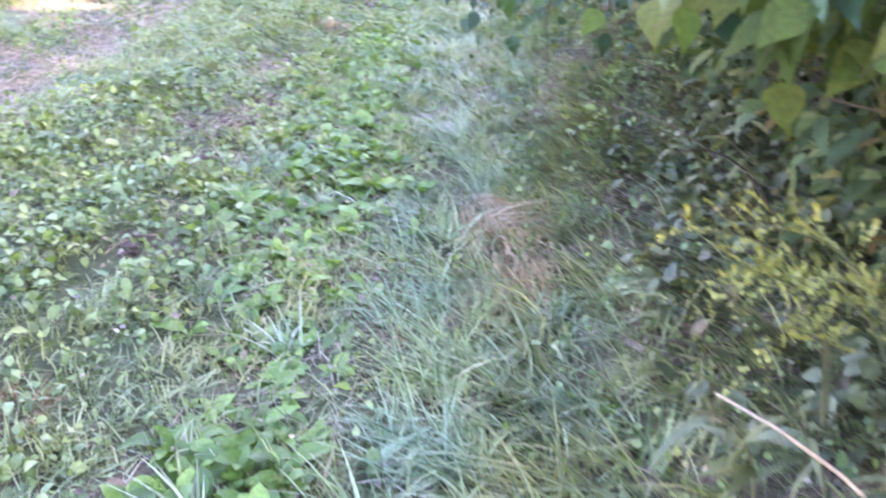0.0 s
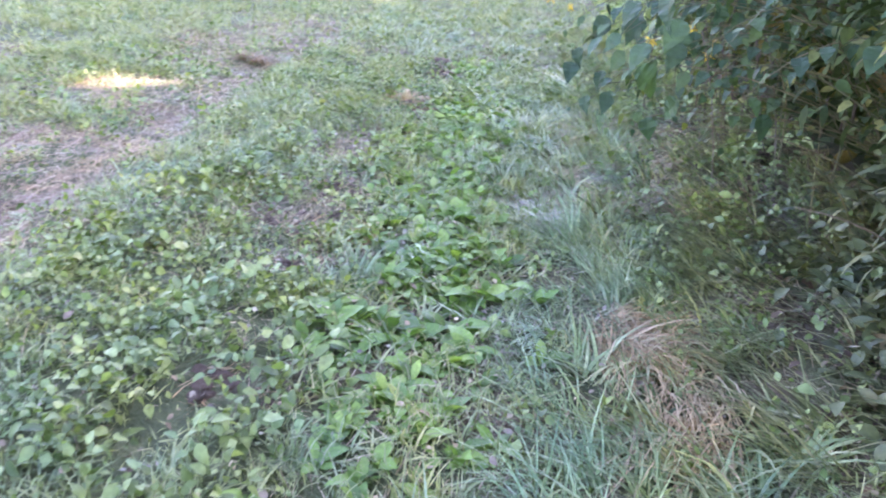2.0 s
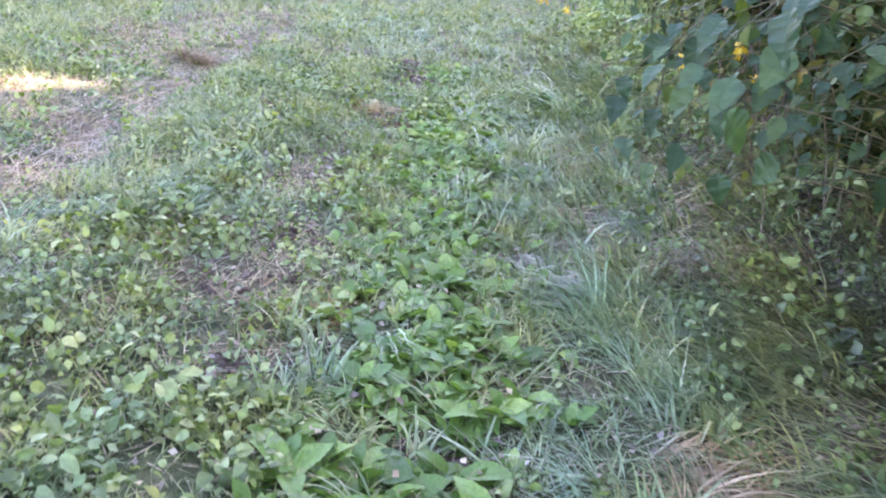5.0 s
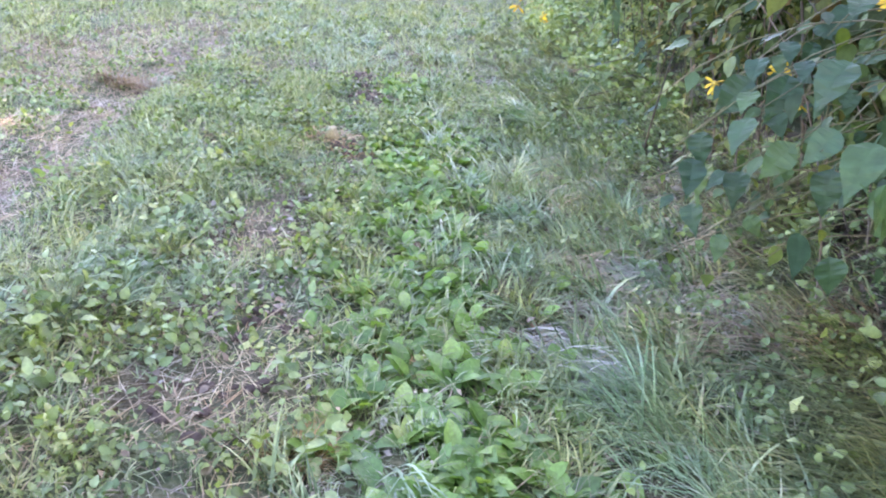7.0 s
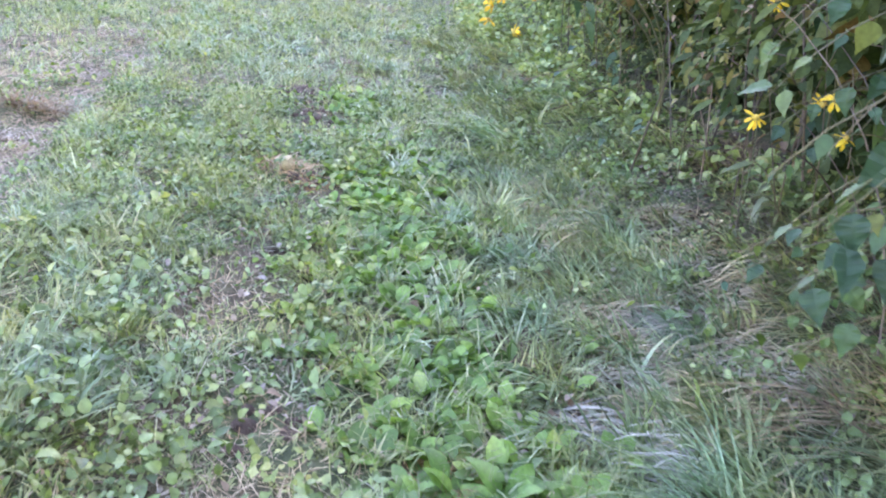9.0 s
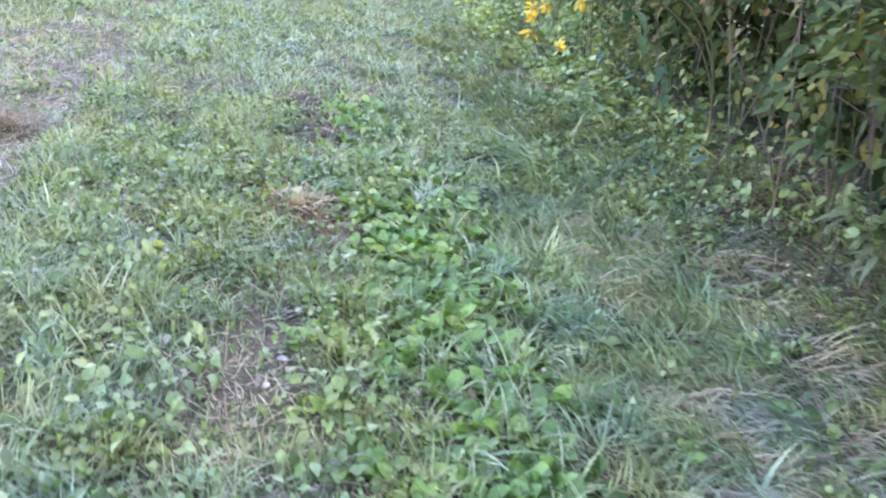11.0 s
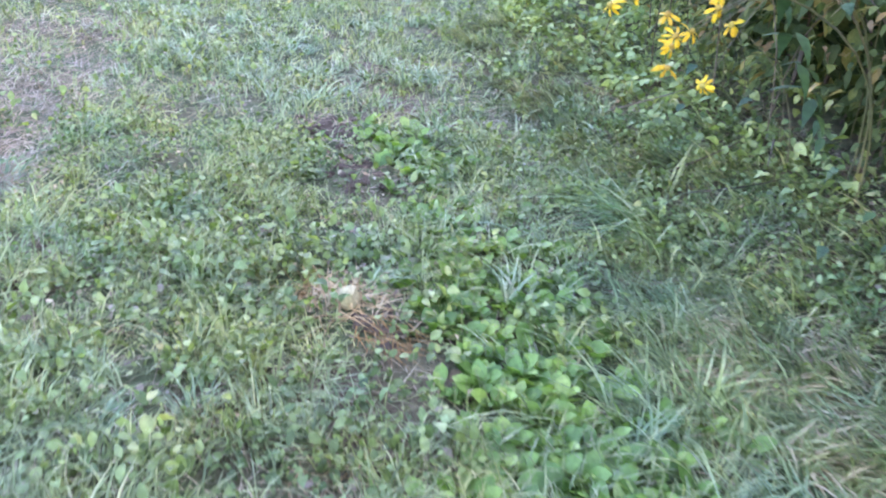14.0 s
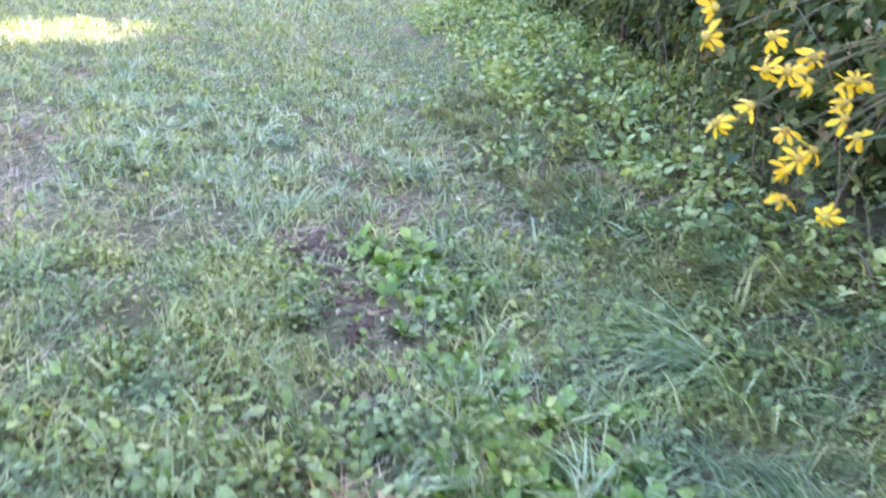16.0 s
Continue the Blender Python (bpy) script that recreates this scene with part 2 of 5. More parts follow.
# ---- numeric helpers ----
LATTICE = np.random.default_rng(3).random((128, 128))


def smooth(a, b, v):
    t = np.clip((np.asarray(v, float) - a) / (b - a), 0, 1)
    return t * t * (3 - 2 * t)


def vnoise(x, y, size, seed=0):
    """Smooth value noise from 0 to 1, with cells of that size in metres."""
    u, v = np.asarray(x, float) / size + 17.3 * seed + 500, np.asarray(y, float) / size + 9.1 * seed + 500
    i, j = np.floor(u).astype(int), np.floor(v).astype(int)
    f, g = u - i, v - j
    f, g = f * f * (3 - 2 * f), g * g * (3 - 2 * g)
    a, b = LATTICE[i % 128, j % 128], LATTICE[(i + 1) % 128, j % 128]
    c, d = LATTICE[i % 128, (j + 1) % 128], LATTICE[(i + 1) % 128, (j + 1) % 128]
    return (a * (1 - f) + b * f) * (1 - g) + (c * (1 - f) + d * f) * g


def blob(x, y, cx, cy, rx, ry):
    return np.exp(-((x - cx) / rx) ** 2 - ((y - cy) / ry) ** 2)


def ground_z(x, y):
    """Height of the bare ground: a shallow hollow along the path, a wheel rut to its left and a bank under the hedge."""
    x, y = np.asarray(x, float), np.asarray(y, float)
    near = np.exp(-(np.maximum(np.abs(x) - 8, 0) / 15) ** 2)
    z = -0.125 + 0.03 * smooth(-1.2, -2.2, x) + 0.13 * smooth(0.25, 0.8, x) + 0.10 * smooth(0.8, 1.5, x)
    z = z - 0.045 * np.exp(-((x + 2.62) / 0.22) ** 2) - 0.03 * np.exp(-((x + 3.5) / 0.5) ** 2)
    z = z - 0.05 * blob(x, y, -0.45, 3.42, 0.10, 0.07) + 0.06 * blob(x, y, -1.1, 8.97, 0.18, 0.28) + 0.05 * blob(x, y, -0.98, 8.3, 0.13, 0.16)
    z = z + 0.045 * blob(x, y, -1.15, 7.08, 0.13, 0.16) + 0.05 * blob(x, y, -2.72, 8.15, 0.28, 0.16)
    z = z + near * (0.035 * (vnoise(x, y, 0.45, 1) - 0.5) + 0.018 * (vnoise(x, y, 0.13, 2) - 0.5) + 0.01 * (vnoise(x, y, 0.05, 4) - 0.5))
    return z + 0.12 * (vnoise(x, y, 5.0, 3) - 0.5) * smooth(3, 8, np.abs(x + 0.5))


# where the ground lies bare, from 0 to 1
BARE = ((-1.2, 3.68, 0.24, 0.15), (-1.15, 2.72, 0.20, 0.15), (-1.27, 4.3, 0.22, 0.22), (-1.2, 4.75, 0.2, 0.3), (0.22, 3.28, 0.20, 0.25), (0.42, 2.85, 0.30, 0.22),
        (-0.45, 3.42, 0.17, 0.12), (-1.08, 8.97, 0.27, 0.48), (-0.98, 8.3, 0.22, 0.30), (-1.12, 6.98, 0.17, 0.24), (-1.03, 6.83, 0.14, 0.17), (-1.18, 7.17, 0.21, 0.17), (-1.35, 5.6, 0.22, 0.3),
        (0.62, 5.4, 0.2, 0.5), (0.8, 3.2, 0.2, 0.6), (0.85, 6.2, 0.3, 0.5), (-0.2, 4.72, 0.1, 0.12),
        (-1.04, 8.62, 0.2, 0.3), (-0.92, 8.06, 0.2, 0.16), (-1.06, 10.65, 0.16, 0.5), (-1.22, 7.14, 0.24, 0.19), (-1.0, 6.72, 0.1, 0.2))


def rut(x, y):
    wob = 0.16 * (vnoise(x * 0, y, 1.1, 5) - 0.5)
    track = np.exp(-((x + 2.62 + wob) / 0.24) ** 2) * smooth(2.0, 3.0, y) * (1 - 0.5 * smooth(10, 13, y))
    wide = 0.7 * smooth(-2.5, -2.75, x) * smooth(-4.3, -3.6, x) * smooth(1.0, 3.0, y) * (1 - smooth(10.0, 13.0, y)) * smooth(0.15, 0.5, vnoise(x, y, 0.55, 6))
    return np.maximum(track * (0.9 + 0.1 * smooth(0.3, 0.6, vnoise(x, y, 0.5, 7))), wide)


def bare(x, y):
    b = rut(x, y)
    for c in BARE:
        b = np.maximum(b, blob(x, y, *c))
    b = np.maximum(b, 0.7 * smooth(0.66, 0.8, vnoise(x, y, 0.28, 8)) * smooth(-2.4, -1.9, x) * smooth(-0.9, -1.1, x))
    return np.clip(b, 0, 1)


def leafy(x, y):
    """The strip of broad-leaved weeds down the middle."""
    mid = -0.63 + 0.15 * smooth(2.8, 1.6, y) + 0.10 * (vnoise(x * 0, y, 1.3, 9) - 0.5)
    ragged = 0.5 + 0.5 * smooth(0.28, 0.6, vnoise(x, y, 0.2, 29))
    return np.exp(-np.abs((x - mid) / (0.30 - 0.11 * smooth(3.4, 2.0, y))) ** 2.6) * ragged * (1 - smooth(6.9, 7.5, y)) * (1 - 0.2 * smooth(3.2, 2.6, y)) + 1.1 * blob(x, y, -0.68, 8.72, 0.2, 0.34) + 0.5 * blob(x, y, -0.6, 7.6, 0.3, 0.4)


def grassy(x, y):
    """The strip of long combed-over grass between the weeds and the hedge."""
    mid = 0.06 + 0.3 * (vnoise(x * 0, y, 0.9, 10) - 0.5) + 0.22 * np.exp(-((y - 5.6) / 0.7) ** 2)
    return np.exp(-((x - mid - 0.12 * smooth(4.4, 5.2, y)) / (0.40 + 0.16 * smooth(4.4, 5.2, y))) ** 2) * (0.15 + 0.85 * smooth(0.38, 0.66, vnoise(x, y, 0.28, 11))) * (1 - 0.6 * smooth(6.8, 7.3, y)) * (1 - 0.9 * bare(x, y))


def spots(n, x0, x1, y0, y1, chance, seed):
    """Random places in a rectangle, kept with the chance that the function gives."""
    r = np.random.default_rng(seed)
    x, y = r.uniform(x0, x1, n), r.uniform(y0, y1, n)
    keep = r.random(n) < chance(x, y)
    return x[keep], y[keep], r


def mesh_np(name, verts, faces, mat, flat=False):
    """A mesh from vertices (n, 3) and arrays of faces, each (m, k)."""
    me = bpy.data.meshes.new(name)
    loops = np.concatenate([f.ravel() for f in faces]).astype(np.int32)
    totals = np.concatenate([np.full(len(f), f.shape[1]) for f in faces]).astype(np.int32)
    starts = np.concatenate(([0], np.cumsum(totals)[:-1])).astype(np.int32)
    me.vertices.add(len(verts))
    me.vertices.foreach_set("co", np.asarray(verts, np.float32).ravel())
    me.loops.add(len(loops))
    me.loops.foreach_set("vertex_index", loops)
    me.polygons.add(len(totals))
    me.polygons.foreach_set("loop_start", starts)
    me.polygons.foreach_set("use_smooth", np.full(len(totals), not flat))
    me.update(calc_edges=True)
    me.validate()
    me.materials.append(MAT[mat])
    return me


def join_np(pieces):
    """One (verts, faces) out of several."""
    vs, fs, k = [], [], 0
    for v, f in pieces:
        vs.append(v)
        fs += [a + k for a in f]
        k += len(v)
    return np.concatenate(vs), fs


def blades(r, x, y, length, width, lean, azim=None, z=None, droop=0.55, levels=4):
    """Grass blades: tapering strips that rise, lean and arch over. Returns verts, faces."""
    n = len(x)
    z = ground_z(x, y) - 0.005 if z is None else z
    azim = r.uniform(0, 2 * math.pi, n) if azim is None else azim
    s = np.linspace(0, 1, levels)
    dirx, diry = np.cos(azim), np.sin(azim)
    twist = azim + math.pi / 2 + r.normal(0, 0.5, n)
    out = np.outer(length, s) * (np.sin(lean)[:, None] + 0.5 * droop * s * s)
    up = np.outer(length, s) * np.cos(lean)[:, None] - np.outer(length * droop * 0.55 * r.uniform(0.4, 1.3, n), s ** 2.4)
    up = np.maximum(up, 0.006 + 0.004 * s)
    sway = np.outer(length * r.normal(0, 0.12, n), s * s)
    cx, cy, cz = x[:, None] + out * dirx[:, None] - sway * diry[:, None], y[:, None] + out * diry[:, None] + sway * dirx[:, None], z[:, None] + up
    half = np.outer(width / 2, (1 - s ** 1.8))[:, :-1] * np.where(s[:-1] == 0, 0.7, 1.0)
    wx, wy = np.cos(twist)[:, None] * half, np.sin(twist)[:, None] * half
    per = 2 * (levels - 1) + 1
    v = np.empty((n, per, 3))
    for k in range(levels - 1):
        v[:, 2 * k] = np.stack((cx[:, k] - wx[:, k], cy[:, k] - wy[:, k], cz[:, k]), 1)
        v[:, 2 * k + 1] = np.stack((cx[:, k] + wx[:, k], cy[:, k] + wy[:, k], cz[:, k] + half[:, k] * 0.5), 1)
    v[:, -1] = np.stack((cx[:, -1], cy[:, -1], cz[:, -1]), 1)
    base = np.arange(n)[:, None] * per
    quads = np.concatenate([base + np.array([2 * k, 2 * k + 1, 2 * k + 3, 2 * k + 2]) for k in range(levels - 2)]) if levels > 2 else np.empty((0, 4), int)
    tris = base + np.array([per - 3, per - 2, per - 1])
    return v.reshape(-1, 3), [f for f in (quads, tris) if len(f)]


def leaf_shape(rows, width, fold=0.18, curl=0.15, wave=0.0, stalk=0.0):
    """One leaf, 1 long along +y, folded along its rib and bending down to the tip."""
    v, quads, tris = [(0, 0, 0)], [], []
    for i, (t, w) in enumerate(rows):
        dz = -curl * t * t
        up = fold * w * width + wave * math.sin(i * 2.1)
        v += [(-w * width, t, dz + up), (0, t + 0.02, dz), (w * width, t, dz + up - 2 * wave * math.sin(i * 2.1))]
    v.append((0, 1, -curl * 1.15))
    last = len(v) - 1
    tris += [(0, 2, 1), (0, 3, 2)]
    for i in range(len(rows) - 1):
        a = 1 + 3 * i
        quads += [(a, a + 1, a + 4, a + 3), (a + 1, a + 2, a + 5, a + 4)]
    a = 1 + 3 * (len(rows) - 1)
    tris += [(a, a + 1, last), (a + 1, a + 2, last)]
    v = np.array(v, float)
    if stalk:
        v = v + np.array((0, stalk, 0))
        k = len(v)
        v = np.concatenate((v, np.array([(-0.012, 0, 0.0), (0.012, 0, 0.0), (0.012, stalk + 0.05, 0.004), (-0.012, stalk + 0.05, 0.004)])))
        quads.append((k, k + 1, k + 2, k + 3))
    faces = [np.array(tris)]
    if quads:
        faces.append(np.array(quads))
    return v, faces


OVAL = leaf_shape([(0.16, 0.62), (0.42, 1.0), (0.72, 0.70)], 0.31, 0.3, 0.25, 0.03)
ROUND = leaf_shape([(0.12, 0.7), (0.42, 1.0), (0.78, 0.62)], 0.42, 0.32, 0.35, 0.035)
LANCE = leaf_shape([(0.25, 0.8), (0.55, 1.0), (0.8, 0.55)], 0.17, 0.2, 0.3)
TINY = leaf_shape([(0.45, 1.0)], 0.4, 0.2, 0.2)
PADDLE = leaf_shape([(0.12, 0.22), (0.3, 0.55), (0.5, 0.95), (0.68, 1.0), (0.86, 0.66)], 0.27, 0.22, 0.22, 0.01)


def turned(azim, pitch, roll):
    """Rotation matrices (n, 3, 3): a leaf along +y is rolled about itself, pitched up and swung round."""
    ca, sa, cp, sp, cr, sr = np.cos(azim), np.sin(azim), np.cos(pitch), np.sin(pitch), np.cos(roll), np.sin(roll)
    o, i = np.zeros_like(azim), np.ones_like(azim)
    rz = np.array([[ca, -sa, o], [sa, ca, o], [o, o, i]]).transpose(2, 0, 1)
    rx = np.array([[i, o, o], [o, cp, -sp], [o, sp, cp]]).transpose(2, 0, 1)
    ry = np.array([[cr, o, sr], [o, i, o], [-sr, o, cr]]).transpose(2, 0, 1)
    return rz @ rx @ ry


def strew(shape, pos, azim, pitch, roll, size):
    """Copies of one shape, joined. azim 0 points along +y."""
    v, faces = shape
    m = turned(azim, pitch, roll)
    out = np.einsum("nij,kj->nki", m, v) * size[:, None, None] + pos[:, None, :]
    base = np.arange(len(pos))[:, None, None] * len(v)
    return out.reshape(-1, 3), [(f[None] + base).reshape(-1, f.shape[1]) for f in faces]


def tube(points, r0, r1, sides=6):
    """A tapering round stem along the points."""
    p = [Vector(q) for q in points]
    v, n = [], len(p)
    for i, q in enumerate(p):
        d = (p[min(i + 1, n - 1)] - p[max(i - 1, 0)]).normalized()
        a = d.cross(Vector((0.3, 0.2, 1)) if abs(d.z) < 0.9 else Vector((1, 0, 0))).normalized()
        b = d.cross(a)
        rad = r0 + (r1 - r0) * i / (n - 1)
        v += [tuple(q + (a * math.cos(k * 2 * math.pi / sides) + b * math.sin(k * 2 * math.pi / sides)) * rad) for k in range(sides)]
    v.append(tuple(p[-1]))
    quads = [(i * sides + k, i * sides + (k + 1) % sides, (i + 1) * sides + (k + 1) % sides, (i + 1) * sides + k) for i in range(n - 1) for k in range(sides)]
    tris = [((n - 1) * sides + k, (n - 1) * sides + (k + 1) % sides, n * sides) for k in range(sides)]
    return np.array(v), [np.array(quads), np.array(tris)]


def arc(a, b, c, n=9):
    """Points of a curve from a to c that heads for b on the way."""
    a, b, c = Vector(a), Vector(b), Vector(c)
    return [a * (1 - t) ** 2 + b * 2 * t * (1 - t) + c * t * t for t in (i / (n - 1) for i in range(n))]


def stuff(name, made, mat, label, category):
    return tagged(new(name, mesh_np(name, *made, mat)), label, category, "", "stuff")


def thing(name, place, label, category, group=""):
    ob = new(name)
    ob.location, ob.empty_display_size = place, 0.1
    return tagged(ob, label, category, group)


def part(name, me, parent, m=None, label="", kind=""):
    ob = new(name, me)
    ob.parent = parent
    if m is not None:
        ob.matrix_basis = m
    return tagged(ob, label, "", "", kind)


# ---- ground ----


def stretched(lo, hi, step, far):
    inner = np.arange(lo, hi + step, step)
    grow = step * 1.25 ** np.arange(1, 60)
    out = np.cumsum(grow)
    out = out[out < far]
    return np.concatenate((lo - out[::-1], inner, inner[-1] + out))


gx, gy = stretched(-4.2, 1.8, 0.035, 900), stretched(0.6, 11.0, 0.05, 900)
X, Y = np.meshgrid(gx, gy)
idx = np.arange(X.size).reshape(X.shape)
quads = np.stack((idx[:-1, :-1], idx[:-1, 1:], idx[1:, 1:], idx[1:, :-1]), -1).reshape(-1, 4)
ground = new("ground", mesh_np("ground", np.stack((X.ravel(), Y.ravel(), ground_z(X, Y).ravel()), 1), [quads], "soil"))
tagged(ground, "uneven brown earth with a worn wheel rut", "ground", "", "structure")

# ---- unseen trees beyond the hedge, added to shade the path ----


def sunlit(x, y):
    """Where the sun reaches the ground through gaps left in the added crowns."""
    e1 = ((x + 3.48) / 0.62) ** 2 + ((y - 6.9) / 0.42) ** 2 < 1
    e2 = (((x + 3.15) / 1.0) ** 2 + ((y - 15.2 - 0.35 * (x + 3.15)) / 1.1) ** 2) < 1
    field = (x < -6.9 - 0.25 * np.sin(y * 1.7) - 0.05 * (y - 12)) & (y > 11.5 + 0.4 * np.sin(x * 2.0))
    return e1 | e2 | field


def tree(x, y, crown_hi, reach):
    base = float(ground_z(x, y)) - 0.05
    t = thing("tree", (x, y, base), "unseen tall leafy tree with a dark trunk, added beyond the hedge to shade the path", "tree", "trees behind the hedge")
    top = crown_hi - base - 1.0
    trunk = arc((0, 0, 0), (rng.normal(0, 0.3), rng.normal(0, 0.3), top * 0.5), (rng.normal(0, 0.4), rng.normal(0, 0.4), top), 12)
    part("trunk", mesh_np("trunk", *tube(trunk, 0.20, 0.04, 10), "bark"), t)
    for k in range(7):
        a, h = k * 2.4 + rng.uniform(0, 0.6), 0.3 + 0.09 * k
        p = trunk[int(h * 11)]
        q = p + Vector((math.cos(a) * reach, math.sin(a) * reach, rng.uniform(0.6, 1.8)))
        part("limb", mesh_np("limb", *tube(arc(p, (p + q) / 2 + Vector((0, 0, 0.4)), q, 7), 0.07, 0.015, 6), "bark"), t)
    return t


SHADE_TREES = [tree(19.0 + 1.0 * math.sin(i * 2.3), -3.0 + 3.9 * i, 22.0, 3.0) for i in range(11)]
# crown leaves set along the sun's rays, outside the sunlit spots, as sun blockers
s_ = np.array(SUN_DIR)
n_ = 110000
sx, sy = rng.uniform(-15.0, 16.0, n_), rng.uniform(-6.0, 27.0, n_)
dep = rng.uniform(17.0, 21.0, n_) + 0.8 * np.sin(sy * 1.7)
k_ = (dep - sx) / s_[0]
leaf_at = np.stack((sx + s_[0] * k_, sy + s_[1] * k_, s_[2] * k_), 1)
clump = vnoise(leaf_at[:, 1] + leaf_at[:, 0], leaf_at[:, 2], 1.1, 12)
ok = ~sunlit(sx, sy) & (leaf_at[:, 2] > 1.6) & (leaf_at[:, 2] < 22.5 + 1.2 * np.sin(leaf_at[:, 1] * 1.3)) & (rng.random(n_) < 0.75 + 0.4 * clump)
leaf_at = leaf_at[ok]
owner = np.argmin(np.abs(leaf_at[:, 1][:, None] - np.array([t.location.y for t in SHADE_TREES])[None]), 1)
for i, t in enumerate(SHADE_TREES):
    p = leaf_at[owner == i] - np.array(t.location)
    if len(p):
        n = len(p)
        made = strew(OVAL, p, rng.uniform(0, 6.28, n), rng.normal(-0.5, 0.5, n), rng.normal(0, 0.7, n), rng.uniform(0.32, 0.5, n))
        part("crown", mesh_np("crown", *made, "crown"), t, None, "dense dark green crown, added out of view to block the sun", "stuff")

# ---- hedge: shrubs and vines on the bank ----


def hedge_front(y, z):
    """Where the hedge's face stands at a height."""
    y, z = np.asarray(y, float), np.asarray(z, float)
    foot = 1.15 + 0.32 * smooth(5.6, 4.6, y) + 0.14 * smooth(6.2, 7.4, y) + 0.20 * np.maximum(y - 8.6, 0) + 0.10 * np.sin(y * 1.9)
    over = 0.30 + 0.55 * blob(y, y * 0, 4.2, 0, 1.3, 1) + 0.45 * blob(y, y * 0, 1.6, 0, 1.2, 1)
    return foot - over * smooth(0.35, 0.95, z) + 0.35 * smooth(1.2, 2.4, z) + 0.55 * (vnoise(y, z, 0.38, 13) - 0.5) + 0.15 * (vnoise(y, z, 0.15, 14) - 0.5)


SHRUB_Y = [0.4 + 1.45 * i for i in range(13)]
SHRUBS = []
for i, y in enumerate(SHRUB_Y):
    x = 2.0 + 0.20 * max(y - 8.6, 0)
    s = thing("shrub", (x, y, float(ground_z(x, y)) - 0.03), "dense dark green shrub tangled with vines on the bank", "shrub", "hedge shrubs")
    SHRUBS.append(s)
    o = Vector(s.location)
    for k in range(9):
        foot = Vector((rng.uniform(-0.35, 0.4), rng.uniform(-0.6, 0.6), 0.0))
        foot.z = float(ground_z(o.x + foot.x, o.y + foot.y)) - o.z - 0.02
        ty, tz = foot.y + rng.uniform(-0.6, 0.6), rng.uniform(0.7, 2.0)
        tx = float(hedge_front(o.y + ty, tz)) - o.x + rng.uniform(0.02, 0.4)
        part("stem", mesh_np("stem", *tube(arc(foot, (foot.x + 0.1, (foot.y + ty) / 2, tz * 0.9), (tx, ty, tz), 8), rng.uniform(0.006, 0.014), 0.003, 6), "bark"), s)
    for k in range(5 if 5 < y < 11 else 0):
        ty, tz = rng.uniform(-0.7, 0.7), rng.uniform(0.2, 1.3)
        tx = float(hedge_front(o.y + ty, tz)) - o.x + rng.uniform(-0.04, 0.12)
        a = Vector((tx + rng.uniform(0.0, 0.4), ty + rng.normal(0, 0.7), 0))
        a.z = float(ground_z(o.x + a.x, o.y + a.y)) - o.z - 0.01
        part("twig", mesh_np("twig", *tube(arc(a, ((a.x + tx) / 2 + rng.normal(0, 0.1), a.y, tz * 0.8), (tx, ty, tz), 7), rng.uniform(0.003, 0.006), 0.002, 5), "bark"), s)
    pieces, small = [], []
    n = 4300 if y < 11 else 2200
    if y < 20:
        py, pz = rng.uniform(o.y - 0.75, o.y + 0.75, n), 0.10 + 2.5 * rng.random(n) ** 1.05
        depth = np.abs(rng.normal(0, 0.17, n))
        px = hedge_front(py, pz) + depth
        keep = (rng.random(n) < 0.04 + 0.96 * smooth(0.46, 0.66, vnoise(py, pz, 0.22, 23))) & (rng.random(n) < 1 - 0.6 * smooth(0.75, 0.45, pz) * smooth(5.6, 5.0, py)) & (rng.random(n) < 1 - 0.72 * blob(py, pz, 6.6, 0.8, 1.2, 0.8)) & (rng.random(n) < 1 - 0.75 * smooth(0.5, 0.25, pz) * smooth(5.6, 6.4, py))
        px, py, pz = px[keep], py[keep], pz[keep]
        n = len(px)
        pos = np.stack((px, py, np.maximum(pz, ground_z(px, py) + 0.04)), 1) - np.array(o)
        az = math.pi / 2 + rng.normal(0, 0.9, n)
        for shape, lo, hi, share in ((OVAL, 0.035, 0.075, 0.5), (ROUND, 0.03, 0.06, 0.4), (LANCE, 0.06, 0.12, 1.01)):
            pick = rng.random(len(pos)) < share
            m = int(pick.sum())
            pieces.append(strew(shape, pos[pick], az[pick], rng.normal(-0.35, 0.5, m), rng.normal(0, 0.5, m), rng.uniform(lo, hi, m)))
            pos, az = pos[~pick], az[~pick]
        part("foliage", mesh_np("foliage", *join_np(pieces), "hedge"), s, None, "", "stuff")
        # an inner layer of older leaves that closes the hedge
        n = 2800
        py, pz = rng.uniform(o.y - 0.8, o.y + 0.8, n), rng.uniform(0.05, 2.7, n)
        px = hedge_front(py, pz) + rng.uniform(0.6, 1.3, n)
        pos = np.stack((px, py, pz + 0.1), 1) - np.array(o)
        part("inner_foliage", mesh_np("inner_foliage", *strew(OVAL, pos, rng.uniform(0, 6.28, n), rng.normal(-0.4, 0.5, n), rng.normal(0, 0.6, n), rng.uniform(0.10, 0.2, n)), "hedge"), s, None, "", "stuff")

